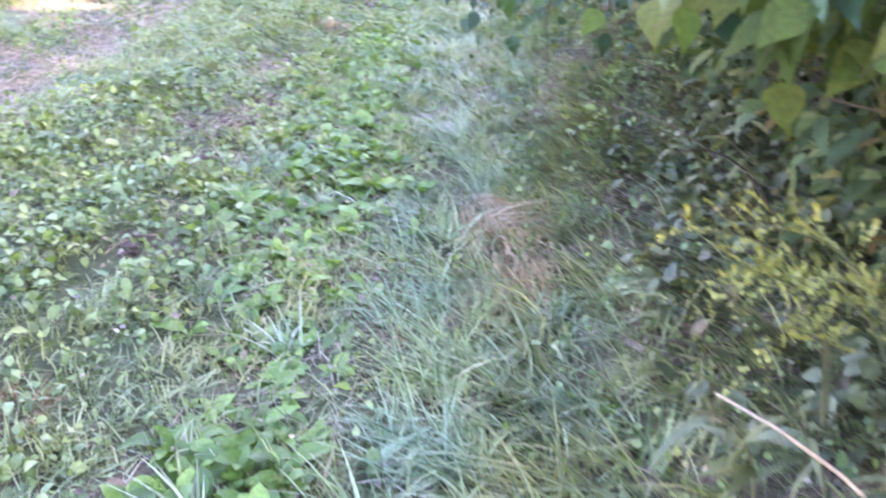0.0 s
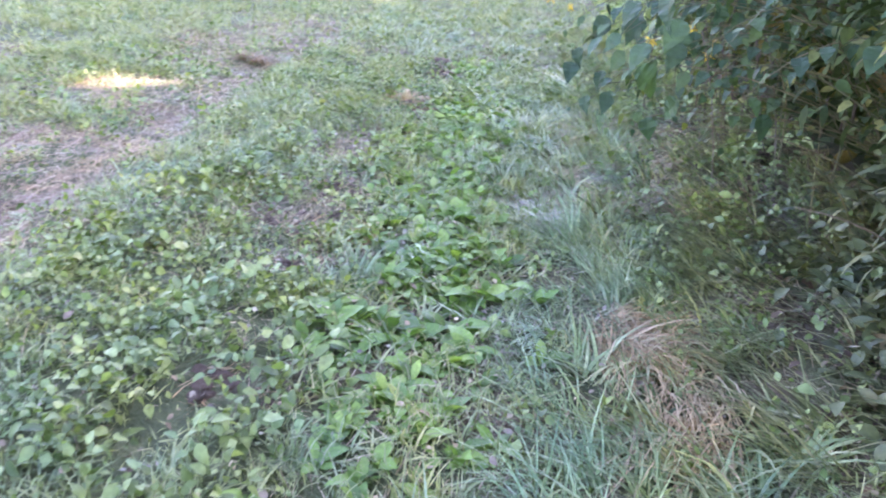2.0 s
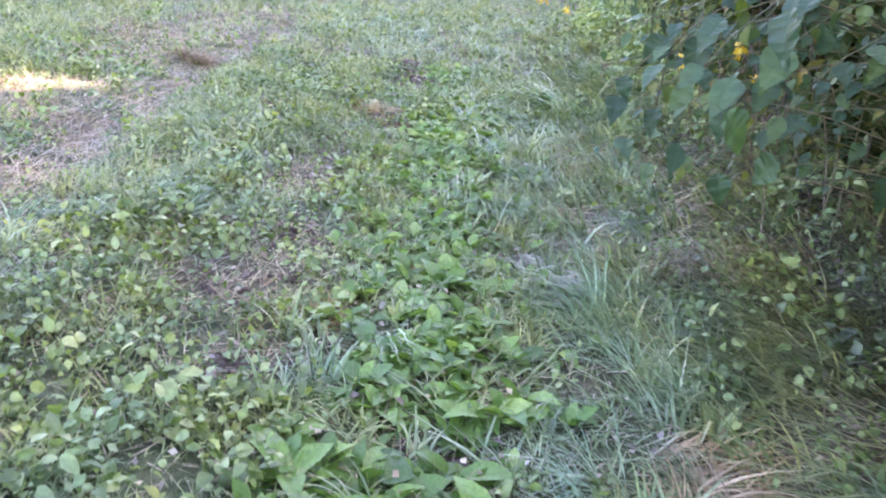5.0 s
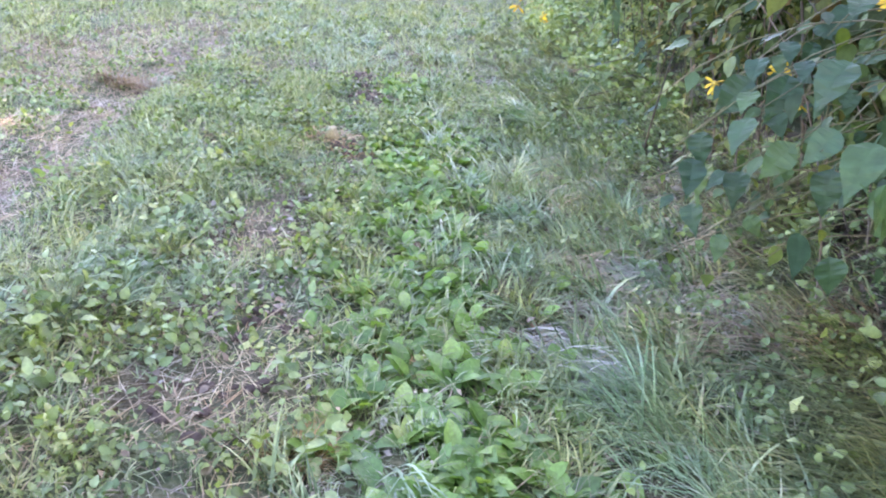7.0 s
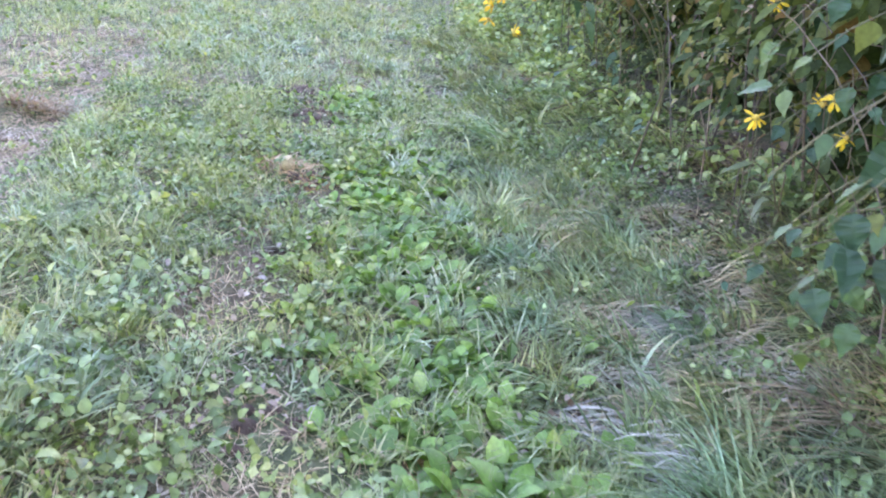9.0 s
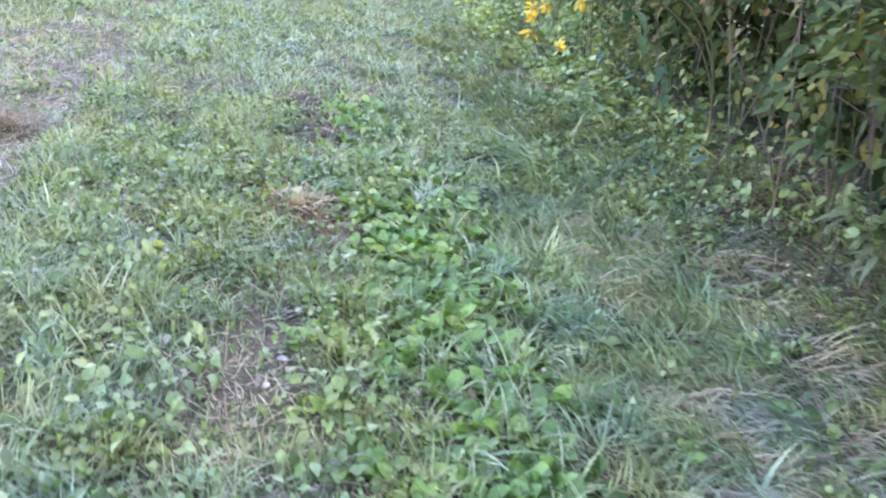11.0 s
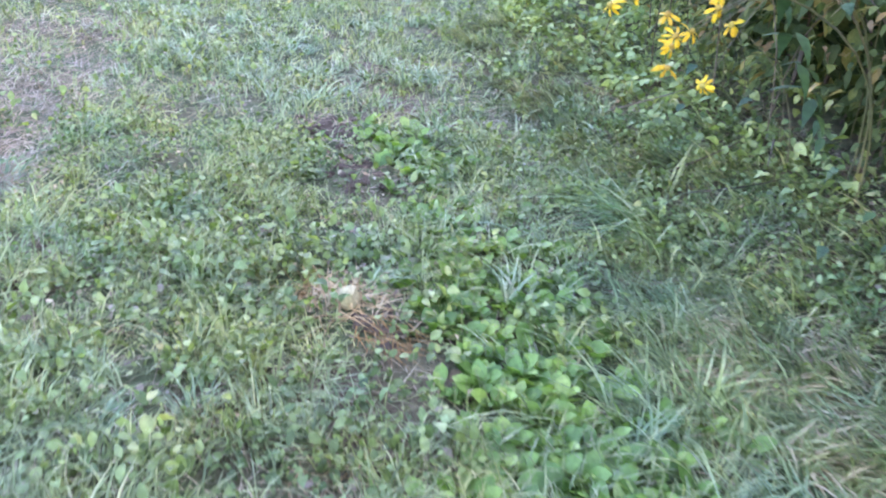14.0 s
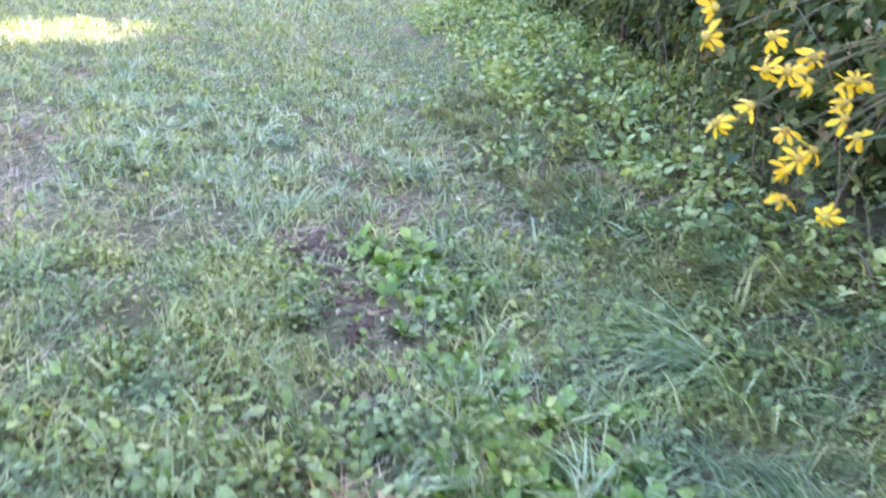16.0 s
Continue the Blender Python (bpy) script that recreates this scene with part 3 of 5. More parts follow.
# arching shoots with large heart-shaped leaves that hang over the path
HEARTS = [mesh_np("leaf", *leaf_shape([(0.03, 0.34), (0.09, 0.64), (0.18, 0.89), (0.29, 1.0), (0.41, 0.95), (0.53, 0.80), (0.65, 0.58), (0.76, 0.36), (0.87, 0.16), (0.95, 0.05)], 0.30 + 0.03 * k, 0.08 + 0.06 * k, 0.12 + 0.14 * k, 0.012 + 0.012 * k, 0.2), "hedge_big", True) for k in range(4)]
YELLOWS = [mesh_np("leaf", *leaf_shape([(0.03, 0.34), (0.09, 0.64), (0.18, 0.89), (0.29, 1.0), (0.41, 0.95), (0.53, 0.80), (0.65, 0.58), (0.76, 0.36), (0.87, 0.16), (0.95, 0.05)], 0.33 + 0.04 * k, 0.25, 0.35, 0.02, 0.2), "yellowing") for k in range(2)]
LIMES = [mesh_np("leaf", *leaf_shape([(0.03, 0.34), (0.09, 0.64), (0.18, 0.89), (0.29, 1.0), (0.41, 0.95), (0.53, 0.80), (0.65, 0.58), (0.76, 0.36), (0.87, 0.16), (0.95, 0.05)], 0.36 + 0.04 * k, 0.15, 0.3, 0.015, 0.2), "lime") for k in range(2)]


def shoot(root, mid, tip, count, size, yellow=0.02, start=0.35, lime=0.07):
    """A curved shoot of the nearest shrub with large leaves in pairs along it."""
    s = min(SHRUBS, key=lambda q: abs(q.location.y - root[1]))
    o = Vector(s.location)
    if 3.2 < root[1] < 5.5:
        size, count = size * 0.74, int(count * 1.25)
    rx, ry = root[0] + rng.uniform(0.25, 0.95), root[1] + rng.normal(0, 0.35)
    root = Vector((rx, ry, float(ground_z(rx, ry)) - 0.02))
    pts = [p - o for p in arc(root, mid, tip, 14)]
    part("shoot", mesh_np("shoot", *tube(pts, 0.0045, 0.0014, 6), "stem"), s)
    for k in range(count):
        t = start + (1 - start) * (k + 0.5) / count
        i = t * 13
        a, b = pts[min(int(i), 12)], pts[min(int(i) + 1, 13)]
        p = a.lerp(b, i - int(i))
        if p.z + o.z < 0.62 and p.x + o.x > 0.28 and rng.random() < 0.75:
            continue
        az = 2.4 + rng.normal(0, 0.9)
        m = Matrix.Translation(p) @ Euler((rng.uniform(-1.25, -0.25), rng.normal(0, 0.4), az)).to_matrix().to_4x4() @ Matrix.Scale(size * rng.uniform(0.4, 1.1), 4)
        me = YELLOWS[int(rng.integers(2))] if rng.random() < yellow else LIMES[int(rng.integers(2))] if rng.random() < lime else HEARTS[int(rng.integers(4))]
        part("leaf", me, s, m)


for root, mid, tip, count, size in (
        ((1.5, 4.3, 0), (0.8, 4.2, 1.7), (-0.12, 4.05, 0.80), 9, 0.115), ((1.5, 3.9, 0), (0.7, 3.8, 1.9), (0.02, 3.68, 0.90), 9, 0.14),
        ((1.5, 4.6, 0), (0.8, 4.5, 1.4), (-0.02, 4.35, 0.66), 9, 0.11), ((1.5, 4.8, 0), (0.7, 4.7, 1.7), (0.04, 4.62, 0.92), 9, 0.11),
        ((1.5, 4.0, 0), (0.8, 4.0, 1.3), (0.10, 3.95, 0.56), 8, 0.12), ((1.5, 5.0, 0), (0.8, 4.9, 1.8), (0.16, 4.8, 1.08), 9, 0.115),
        ((1.6, 3.6, 0), (0.9, 3.6, 2.1), (0.16, 3.45, 1.10), 9, 0.13), ((1.5, 4.3, 0), (0.9, 4.3, 2.2), (0.10, 4.2, 1.20), 10, 0.12),
        ((1.5, 3.4, 0), (0.9, 3.3, 1.9), (0.32, 3.2, 1.00), 9, 0.12), ((1.5, 4.9, 0), (1.0, 4.9, 1.5), (0.28, 4.95, 0.75), 9, 0.11),
        ((1.5, 5.3, 0), (0.9, 5.2, 2.0), (0.36, 5.1, 1.15), 8, 0.11), ((1.6, 3.0, 0), (1.1, 2.9, 1.9), (0.52, 2.75, 1.02), 8, 0.12),
        ((1.5, 4.5, 0), (0.9, 4.4, 1.2), (0.24, 4.45, 0.50), 8, 0.10), ((1.5, 3.8, 0), (1.0, 3.7, 2.4), (0.42, 3.6, 1.40), 9, 0.13),
        ((1.5, 4.7, 0), (0.8, 4.6, 1.5), (0.20, 4.4, 0.82), 9, 0.12), ((1.5, 4.1, 0), (0.9, 4.1, 1.6), (0.30, 3.8, 0.78), 9, 0.13),
        ((1.5, 5.2, 0), (0.9, 5.0, 2.3), (0.30, 4.7, 1.35), 9, 0.12), ((1.5, 3.7, 0), (1.0, 3.6, 1.5), (0.45, 3.5, 0.75), 8, 0.12),
        ((1.6, 5.6, 0), (1.2, 5.6, 2.1), (0.62, 5.5, 1.3), 7, 0.11), ((1.6, 7.9, 0), (1.0, 7.6, 2.0), (0.18, 7.25, 1.20), 6, 0.13),
        ((1.7, 8.2, 0), (1.2, 8.0, 1.8), (0.50, 7.7, 1.12), 7, 0.12), ((1.6, 7.6, 0), (1.1, 7.5, 1.6), (0.55, 7.3, 0.95), 7, 0.10)):
    shoot(root, mid, tip, count, size)
for tx, ty, tz, size in ((-0.11, 4.1, 0.78, 0.10), (0.0, 4.12, 0.78, 0.10), (0.02, 4.25, 0.58, 0.10), (0.19, 4.05, 0.66, 0.11), (0.33, 3.85, 0.76, 0.15), (0.07, 4.2, 0.96, 0.11),
                         (0.22, 4.15, 1.06, 0.13), (0.11, 4.3, 1.12, 0.12), (0.33, 4.0, 0.90, 0.13), (0.23, 4.2, 0.76, 0.11), (-0.17, 4.2, 0.85, 0.09), (0.10, 4.1, 0.65, 0.10),
                         (0.28, 4.1, 0.98, 0.13), (0.46, 4.1, 0.64, 0.12), (-0.05, 4.5, 1.05, 0.10), (0.10, 4.4, 0.86, 0.11), (0.05, 4.35, 0.50, 0.09), (0.33, 4.3, 1.10, 0.13)):
    shoot((1.5, ty + 0.25, 0), (0.62 + 0.4 * tx, ty + 0.1, tz + 0.75), (tx, ty, tz), 7, size, 0.02, 0.58)
for tx, ty, tz, size in ((0.0, 4.4, 0.36, 0.09), (0.14, 4.4, 0.30, 0.09), (0.32, 4.4, 0.38, 0.10), (0.48, 4.4, 0.30, 0.10), (-0.06, 4.4, 0.60, 0.09), (0.21, 4.4, 0.50, 0.10), (-0.10, 4.45, 0.48, 0.08),
                         (0.45, 4.3, 0.26, 0.09), (0.4, 4.6, 0.5, 0.09), (0.25, 4.65, 0.36, 0.08), (0.5, 4.85, 0.4, 0.08), (0.55, 4.5, 0.6, 0.1), (0.5, 5.2, 0.55, 0.08), (0.62, 5.0, 0.75, 0.09)):
    shoot((1.4, ty + 0.2, 0), (0.7 + 0.3 * tx, ty + 0.05, tz + 0.45), (tx, ty, tz), 7, size, 0.03, 0.5)
for root, mid, tip, count, size in (((1.4, 2.0, 0), (0.9, 1.95, 1.9), (0.42, 1.85, 1.04), 7, 0.14), ((1.4, 1.8, 0), (1.0, 1.8, 1.8), (0.62, 1.75, 1.00), 8, 0.15),
                                    ((1.5, 2.4, 0), (1.0, 2.3, 1.8), (0.52, 2.2, 1.04), 8, 0.13), ((1.5, 1.7, 0), (1.2, 1.7, 1.8), (0.80, 1.65, 1.02), 8, 0.15),
                                    ((1.5, 2.2, 0), (1.1, 2.1, 1.6), (0.72, 1.95, 0.90), 8, 0.14), ((1.5, 2.7, 0), (1.0, 2.6, 1.9), (0.45, 2.5, 1.14), 8, 0.12)):
    shoot(root, mid, tip, count, size, 0.08, 0.35, 0.8)
for tx, ty, tz, size in ((0.36, 1.98, 1.03, 0.15), (0.52, 1.92, 1.06, 0.17), (0.70, 1.86, 1.06, 0.17), (0.84, 1.80, 1.0, 0.16), (0.64, 1.75, 1.08, 0.17), (0.24, 1.75, 1.06, 0.12), (0.32, 2.15, 1.12, 0.14), (0.46, 2.05, 1.14, 0.16), (0.68, 2.2, 1.10, 0.16)):
    shoot((1.35, ty + 0.2, 0), (0.75 + 0.35 * tx, ty + 0.1, tz + 0.55), (tx, ty, tz), 8, size, 0.08, 0.45, 0.92)

# single large leaves at the ends of the shoots
for x, y, z, size in ((-0.09, 4.03, 0.79, 0.12), (-0.02, 4.06, 0.77, 0.12), (0.05, 4.05, 0.76, 0.11), (0.10, 3.66, 0.85, 0.18), (0.17, 3.75, 0.93, 0.17), (0.04, 3.72, 0.74, 0.13), (0.19, 4.22, 0.97, 0.15),
                      (0.06, 4.1, 0.97, 0.15), (0.19, 3.55, 1.14, 0.19), (0.38, 5.07, 0.88, 0.12), (0.39, 4.36, 0.82, 0.13), (0.62, 3.77, 0.70, 0.14), (0.02, 4.0, 0.90, 0.13), (0.12, 3.95, 0.86, 0.14),
                      (0.24, 4.0, 0.80, 0.14), (0.28, 3.75, 1.02, 0.17), (0.14, 3.85, 1.06, 0.15), (0.32, 3.9, 0.92, 0.15), (0.0, 4.2, 0.62, 0.10), (0.09, 4.15, 0.56, 0.10), (0.22, 3.9, 0.62, 0.12), (0.3, 3.62, 0.74, 0.14)):
    q = min(SHRUBS, key=lambda k: abs(k.location.y - y))
    part("leaf", HEARTS[int(rng.integers(4))], q, Matrix.Translation(Vector((x, y, z)) - q.location) @ Euler((rng.uniform(-1.2, -0.6), rng.normal(0, 0.3), 2.5 + rng.normal(0, 0.5))).to_matrix().to_4x4() @ Matrix.Scale(0.8 * size, 4))

# ---- yellow-flowered plants that lean out of the hedge ----
PETALS = [mesh_np("petal", *leaf_shape([(0.2, 0.6), (0.55, 1.0), (0.85, 0.78)], 0.17 + 0.03 * k, 0.12, 0.15 + 0.2 * k), "petal") for k in range(3)]


def dome(radius, height, sides=9):
    v, quads = [], []
    for i, (r, h) in enumerate(((0.75, -0.35), (1.0, 0.0), (0.85, 0.55), (0.45, 0.9))):
        v += [(math.cos(k * 2 * math.pi / sides) * r * radius, math.sin(k * 2 * math.pi / sides) * r * radius, h * height) for k in range(sides)]
        if i:
            quads += [((i - 1) * sides + k, (i - 1) * sides + (k + 1) % sides, i * sides + (k + 1) % sides, i * sides + k) for k in range(sides)]
    v.append((0, 0, height))
    tris = [(3 * sides + k, 3 * sides + (k + 1) % sides, len(v) - 1) for k in range(sides)]
    return np.array(v), [np.array(quads), np.array(tris)]


DISC = mesh_np("disc", *dome(0.012, 0.012), "disc")
LANCES = [mesh_np("leaf", *leaf_shape([(0.15, 0.5), (0.35, 0.95), (0.6, 0.8), (0.85, 0.35)], 0.17 + 0.03 * k, 0.2, 0.3 + 0.2 * k, 0.01), "hedge_big") for k in range(3)]


def flower_plant(root, mid, heads, label):
    z0 = float(ground_z(root[0], root[1])) - 0.02
    t = thing("flowering_plant", (root[0], root[1], z0), label, "plant", "yellow-flowered plants")
    o = Vector(t.location)
    fork = Vector(mid) - o
    part("main_stem", mesh_np("main_stem", *tube(arc((0, 0, 0), (0.05, 0.02, fork.z * 0.8), fork, 9), 0.006, 0.004), "stem"), t)
    for k in range(6):
        p = fork * (0.3 + 0.11 * k)
        part("leaf", LANCES[k % 3], t, Matrix.Translation(p) @ Euler((rng.uniform(-0.6, 0.1), 0, k * 2.4)).to_matrix().to_4x4() @ Matrix.Scale(rng.uniform(0.09, 0.15), 4))
    for h in heads:
        c = Vector(h[:3]) - o
        stalk = arc(fork, (fork + c) / 2 + Vector((0, 0, 0.05)), c - Vector((0, 0, 0.012)), 7)
        part("flower_stalk", mesh_np("flower_stalk", *tube(stalk, 0.0022, 0.0014, 5), "stem"), t)
        face = Euler((rng.uniform(0.4, 1.5), rng.uniform(-0.6, 0.6), rng.uniform(-1.4, 0.8))).to_matrix().to_4x4()
        head = part("flower_head", DISC, t, Matrix.Translation(c) @ face, "yellow daisy-like flower head")
        count = int(rng.integers(8, 11))
        for k in range(count):
            if rng.random() < 0.06:
                continue
            m = Euler((rng.uniform(-0.75, 0.15), rng.normal(0, 0.2), k * 2 * math.pi / count + rng.normal(0, 0.12))).to_matrix().to_4x4() @ Matrix.Translation((0, 0.007, 0)) @ Matrix.Scale(rng.uniform(0.030, 0.044), 4)
            part("petal", PETALS[int(rng.integers(3))], head, m)
    return t


flower_plant((1.15, 7.55, 0), (0.30, 7.32, 1.02), [(-0.10, 7.20, 0.755), (0.05, 7.20, 0.70), (-0.13, 7.22, 0.93), (-0.11, 7.17, 0.87), (-0.03, 7.22, 0.88), (0.06, 7.24, 0.96), (0.10, 7.3, 0.99), (0.15, 7.28, 0.9), (0.17, 7.35, 1.04), (-0.08, 7.24, 0.82)],
             "leaning stem with bright yellow daisy flowers, hanging from the hedge")
flower_plant((1.2, 7.65, 0), (0.28, 7.36, 1.15), [(-0.35, 7.20, 0.95), (-0.28, 7.18, 1.00), (-0.23, 7.22, 1.08), (-0.18, 7.20, 1.08), (-0.07, 7.25, 1.05), (0.02, 7.22, 1.06), (-0.06, 7.27, 1.11)],
             "tall stem crowded with bright yellow daisy flowers by the path")
flower_plant((1.25, 7.75, 0), (0.20, 7.40, 1.28), [(-0.42, 7.20, 1.22), (-0.41, 7.22, 1.15), (-0.23, 7.22, 1.16), (-0.3, 7.3, 1.3)],
             "tall stem with a few yellow daisy flowers above the path")
flower_plant((1.25, 5.35, 0), (0.85, 5.25, 0.85), [(0.40, 5.22, 0.74), (0.64, 5.24, 0.79), (0.58, 5.09, 0.84), (0.70, 5.15, 0.70)],
             "thin stem with small yellow daisy flowers among large leaves")
flower_plant((1.45, 6.3, 0), (1.1, 6.1, 1.15), [(0.85, 6.0, 1.05), (0.95, 5.9, 1.2), (0.8, 6.1, 1.22)], "thin stem with yellow daisy flowers deep in the hedge")
flower_plant((1.4, 4.9, 0), (0.9, 4.7, 1.2), [(0.62, 4.6, 1.12), (0.7, 4.5, 1.28), (0.85, 4.7, 1.3)], "thin stem with yellow daisy flowers behind large leaves")


# ---- a yellow-green flower spike plant and dry grass beside the start ----
SPIKELET = mesh_np("floret", *strew(TINY, np.array([(0, 0.012 * k, 0) for k in range(12)]), rng.normal(0, 1.0, 12), rng.uniform(-0.2, 1.2, 12), rng.normal(0, 0.6, 12), rng.uniform(0.012, 0.022, 12)), "spike")


def spike_plant(root, tips):
    t = thing("spike_plant", (root[0], root[1], float(ground_z(*root)) - 0.02), "weed with yellow-green flower spikes at the hedge foot", "plant", "spiked weeds")
    o = Vector(t.location)
    for tip in tips:
        c = Vector(tip) - o
        pts = arc((0, 0, 0), (c.x * 0.25, c.y * 0.25, c.z * 1.05), c, 14)
        part("stem", mesh_np("stem", *tube(pts, 0.004, 0.0015, 5), "stem"), t)
        for k in range(20):
            i = 6.5 + 0.33 * k
            a, b = pts[int(i)], pts[min(int(i) + 1, 13)]
            d = (b - a).normalized()
            m = Matrix.Translation(a.lerp(b, i - int(i))) @ d.to_track_quat("Y", "Z").to_matrix().to_4x4() @ Euler((rng.normal(0, 0.5), 0, rng.choice((-1, 1)) * rng.uniform(0.2, 0.7))).to_matrix().to_4x4() @ Matrix.Scale(rng.uniform(0.6, 1.0), 4)
            part("floret", SPIKELET, t, m)


spike_plant((1.05, 1.75), [(0.42, 1.45, 0.72), (0.5, 1.35, 0.66), (0.58, 1.5, 0.62), (0.62, 1.32, 0.56)])
spike_plant((1.1, 1.5), [(0.62, 1.5, 0.74), (0.7, 1.4, 0.68), (0.76, 1.55, 0.6)])

# ---- bare branches and dry stalks in the hedge ----


def twig(points, r0, mat="bark", label="thin bare brown twig caught in the hedge"):
    base = Vector(points[0])
    ob = new("twig", mesh_np("twig", *tube([Vector(p) - base for p in arc(*points, 9)], r0, r0 * 0.4, 6), mat))
    ob.location = base
    return tagged(ob, label, "twig", "hedge twigs")


for a, b, c, r in (((1.3, 6.6, 0.12), (1.0, 6.5, 0.7), (0.95, 6.35, 1.15), 0.008), ((1.25, 7.0, 0.12), (1.0, 6.6, 0.5), (1.15, 6.1, 1.3), 0.006),
                   ((1.2, 6.9, 0.12), (1.15, 7.2, 0.6), (0.85, 7.5, 1.0), 0.006), ((1.2, 8.3, 0.12), (0.9, 7.9, 0.35), (0.62, 7.5, 0.30), 0.006),
                   ((1.3, 5.8, 0.12), (1.0, 5.6, 0.5), (0.55, 5.3, 0.62), 0.005), ((1.3, 2.9, 0.12), (1.0, 2.7, 0.6), (0.7, 2.5, 0.55), 0.006),
                   ((1.3, 3.4, 0.12), (0.95, 3.1, 0.5), (0.62, 3.2, 0.5), 0.005), ((1.35, 6.2, 0.12), (1.2, 6.3, 1.0), (1.0, 6.4, 1.6), 0.009)):
    twig((a, b, c), r)
for k in range(26):
    y = rng.uniform(1.2, 9.5)
    x = rng.uniform(1.05, 1.35)
    a = (x, y, float(ground_z(x, y)) - 0.01)
    c = (x - rng.uniform(0.05, 0.45), y + rng.normal(0, 0.4), rng.uniform(0.25, 0.9))
    twig((a, (x - 0.05, y, c[2]), c), rng.uniform(0.002, 0.004), "stem", "dry brownish stalk at the foot of the hedge")

twig(((0.66, 6.72, 0.06), (0.6, 6.45, 0.5), (0.58, 6.15, 0.98)), 0.006, "bark", "straight thin brown cane leaning in the hedge")
twig(((1.05, 0.75, 0.02), (0.88, 0.85, 0.55), (0.53, 1.25, 0.50)), 0.008, "nest", "thick pale dry stalk leaning out over the path")
twig(((0.55, 8.1, 0.05), (0.75, 8.15, 0.10), (1.0, 8.3, 0.14)), 0.006)
twig(((0.5, 7.85, 0.03), (0.7, 7.75, 0.09), (0.95, 7.8, 0.13)), 0.005)
twig(((0.6, 9.1, 0.04), (0.85, 9.0, 0.16), (1.15, 9.1, 0.22)), 0.006)


def lance_weed(x, y, count, height):
    """A weed with long narrow leaves that arch out from its stem."""
    t = thing("lance_leaved_weed", (x, y, float(ground_z(x, y)) - 0.01), "weed with long narrow arching leaves at the hedge foot", "plant", "narrow-leaved weeds")
    top = (-0.22, rng.normal(0, 0.06), height)
    pts = arc((0, 0, 0), (-0.02, 0, height * 0.8), top, 9)
    part("stem", mesh_np("stem", *tube(pts, 0.005, 0.002, 6), "stem"), t)
    for k in range(count):
        p = pts[2 + (k * 6) // count]
        m = Matrix.Translation(p) @ Euler((rng.uniform(-0.5, 0.5), rng.normal(0, 0.3), 1.57 + rng.normal(0, 1.1))).to_matrix().to_4x4() @ Matrix.Scale(rng.uniform(0.10, 0.16), 4)
        part("leaf", NARROW[k % 3], t, m)


NARROW = [mesh_np("leaf", *leaf_shape([(0.1, 0.5), (0.3, 1.0), (0.55, 0.85), (0.8, 0.4)], 0.075 + 0.015 * k, 0.3, 0.25 + 0.2 * k), "narrow") for k in range(3)]
for x, y, c, h in ((1.22, 3.0, 12, 0.42), (1.3, 3.25, 14, 0.48), (1.2, 3.5, 12, 0.42), (1.3, 3.75, 14, 0.5), (1.12, 3.3, 10, 0.32), (1.15, 3.9, 12, 0.4), (1.0, 5.75, 12, 0.3), (1.1, 6.0, 12, 0.35),
                   (0.85, 1.25, 16, 0.5), (0.95, 1.05, 16, 0.55), (0.78, 1.45, 12, 0.36)):
    lance_weed(x, y, c, h)


def sprig(x, y, z, label):
    """A stem with a spray of tiny white florets."""
    z0 = float(ground_z(x + 0.35, y + 0.15)) - 0.02
    t = thing("white_flower_sprig", (x + 0.35, y + 0.15, z0), label, "plant", "white sprigs")
    tip = Vector((x, y, z)) - t.location
    pts = arc((0, 0, 0), (0.0, 0, tip.z), tip, 9)
    part("stem", mesh_np("stem", *tube(pts, 0.004, 0.0015, 5), "stem"), t)
    for k in range(8):
        c = tip + Vector((rng.normal(0, 0.05), rng.normal(0, 0.03), rng.normal(0, 0.02)))
        n = 7
        az = np.arange(n) * 0.9
        me = mesh_np("floret", *strew(TINY, np.zeros((n, 3)), az, rng.uniform(0.1, 0.5, n), np.zeros(n), np.full(n, 0.007)), "white")
        part("floret", me, t, Matrix.Translation(c))


sprig(0.47, 6.34, 0.97, "spray of tiny white flowers in the dark hedge")
sprig(0.75, 6.15, 0.85, "small spray of white flowers low in the hedge")
for x, y, z, s, me in ((0.79, 7.53, 0.66, 0.075, 0), (0.93, 7.55, 0.62, 0.08, 1), (0.85, 7.6, 0.72, 0.06, 0), (1.0, 7.7, 0.55, 0.06, 1), (0.9, 7.8, 0.8, 0.07, 0), (0.7, 6.4, 0.55, 0.05, 1)):
    q = min(SHRUBS, key=lambda k: abs(k.location.y - y))
    part("leaf", YELLOWS[me], q, Matrix.Translation(Vector((x, y, z)) - q.location) @ Euler((rng.uniform(-1, -0.2), 0, rng.uniform(0.5, 2.5))).to_matrix().to_4x4() @ Matrix.Scale(s, 4), "yellow fading leaf")
for x, y, z, s in ((0.95, 8.2, 0.40, 0.085), (0.75, 6.8, 0.30, 0.09), (0.85, 7.1, 0.28, 0.07), (0.7, 7.3, 0.22, 0.06), (0.9, 7.4, 0.34, 0.08), (0.8, 8.6, 0.25, 0.08), (0.95, 6.4, 0.3, 0.09), (1.0, 8.9, 0.4, 0.09), (0.6, 7.0, 0.18, 0.06)):
    q = min(SHRUBS, key=lambda k: abs(k.location.y - y))
    part("leaf", HEARTS[int(rng.integers(4))], q, Matrix.Translation(Vector((x, y, z)) - q.location) @ Euler((rng.uniform(-0.6, 0.0), 0, rng.uniform(0.5, 2.5))).to_matrix().to_4x4() @ Matrix.Scale(s, 4))

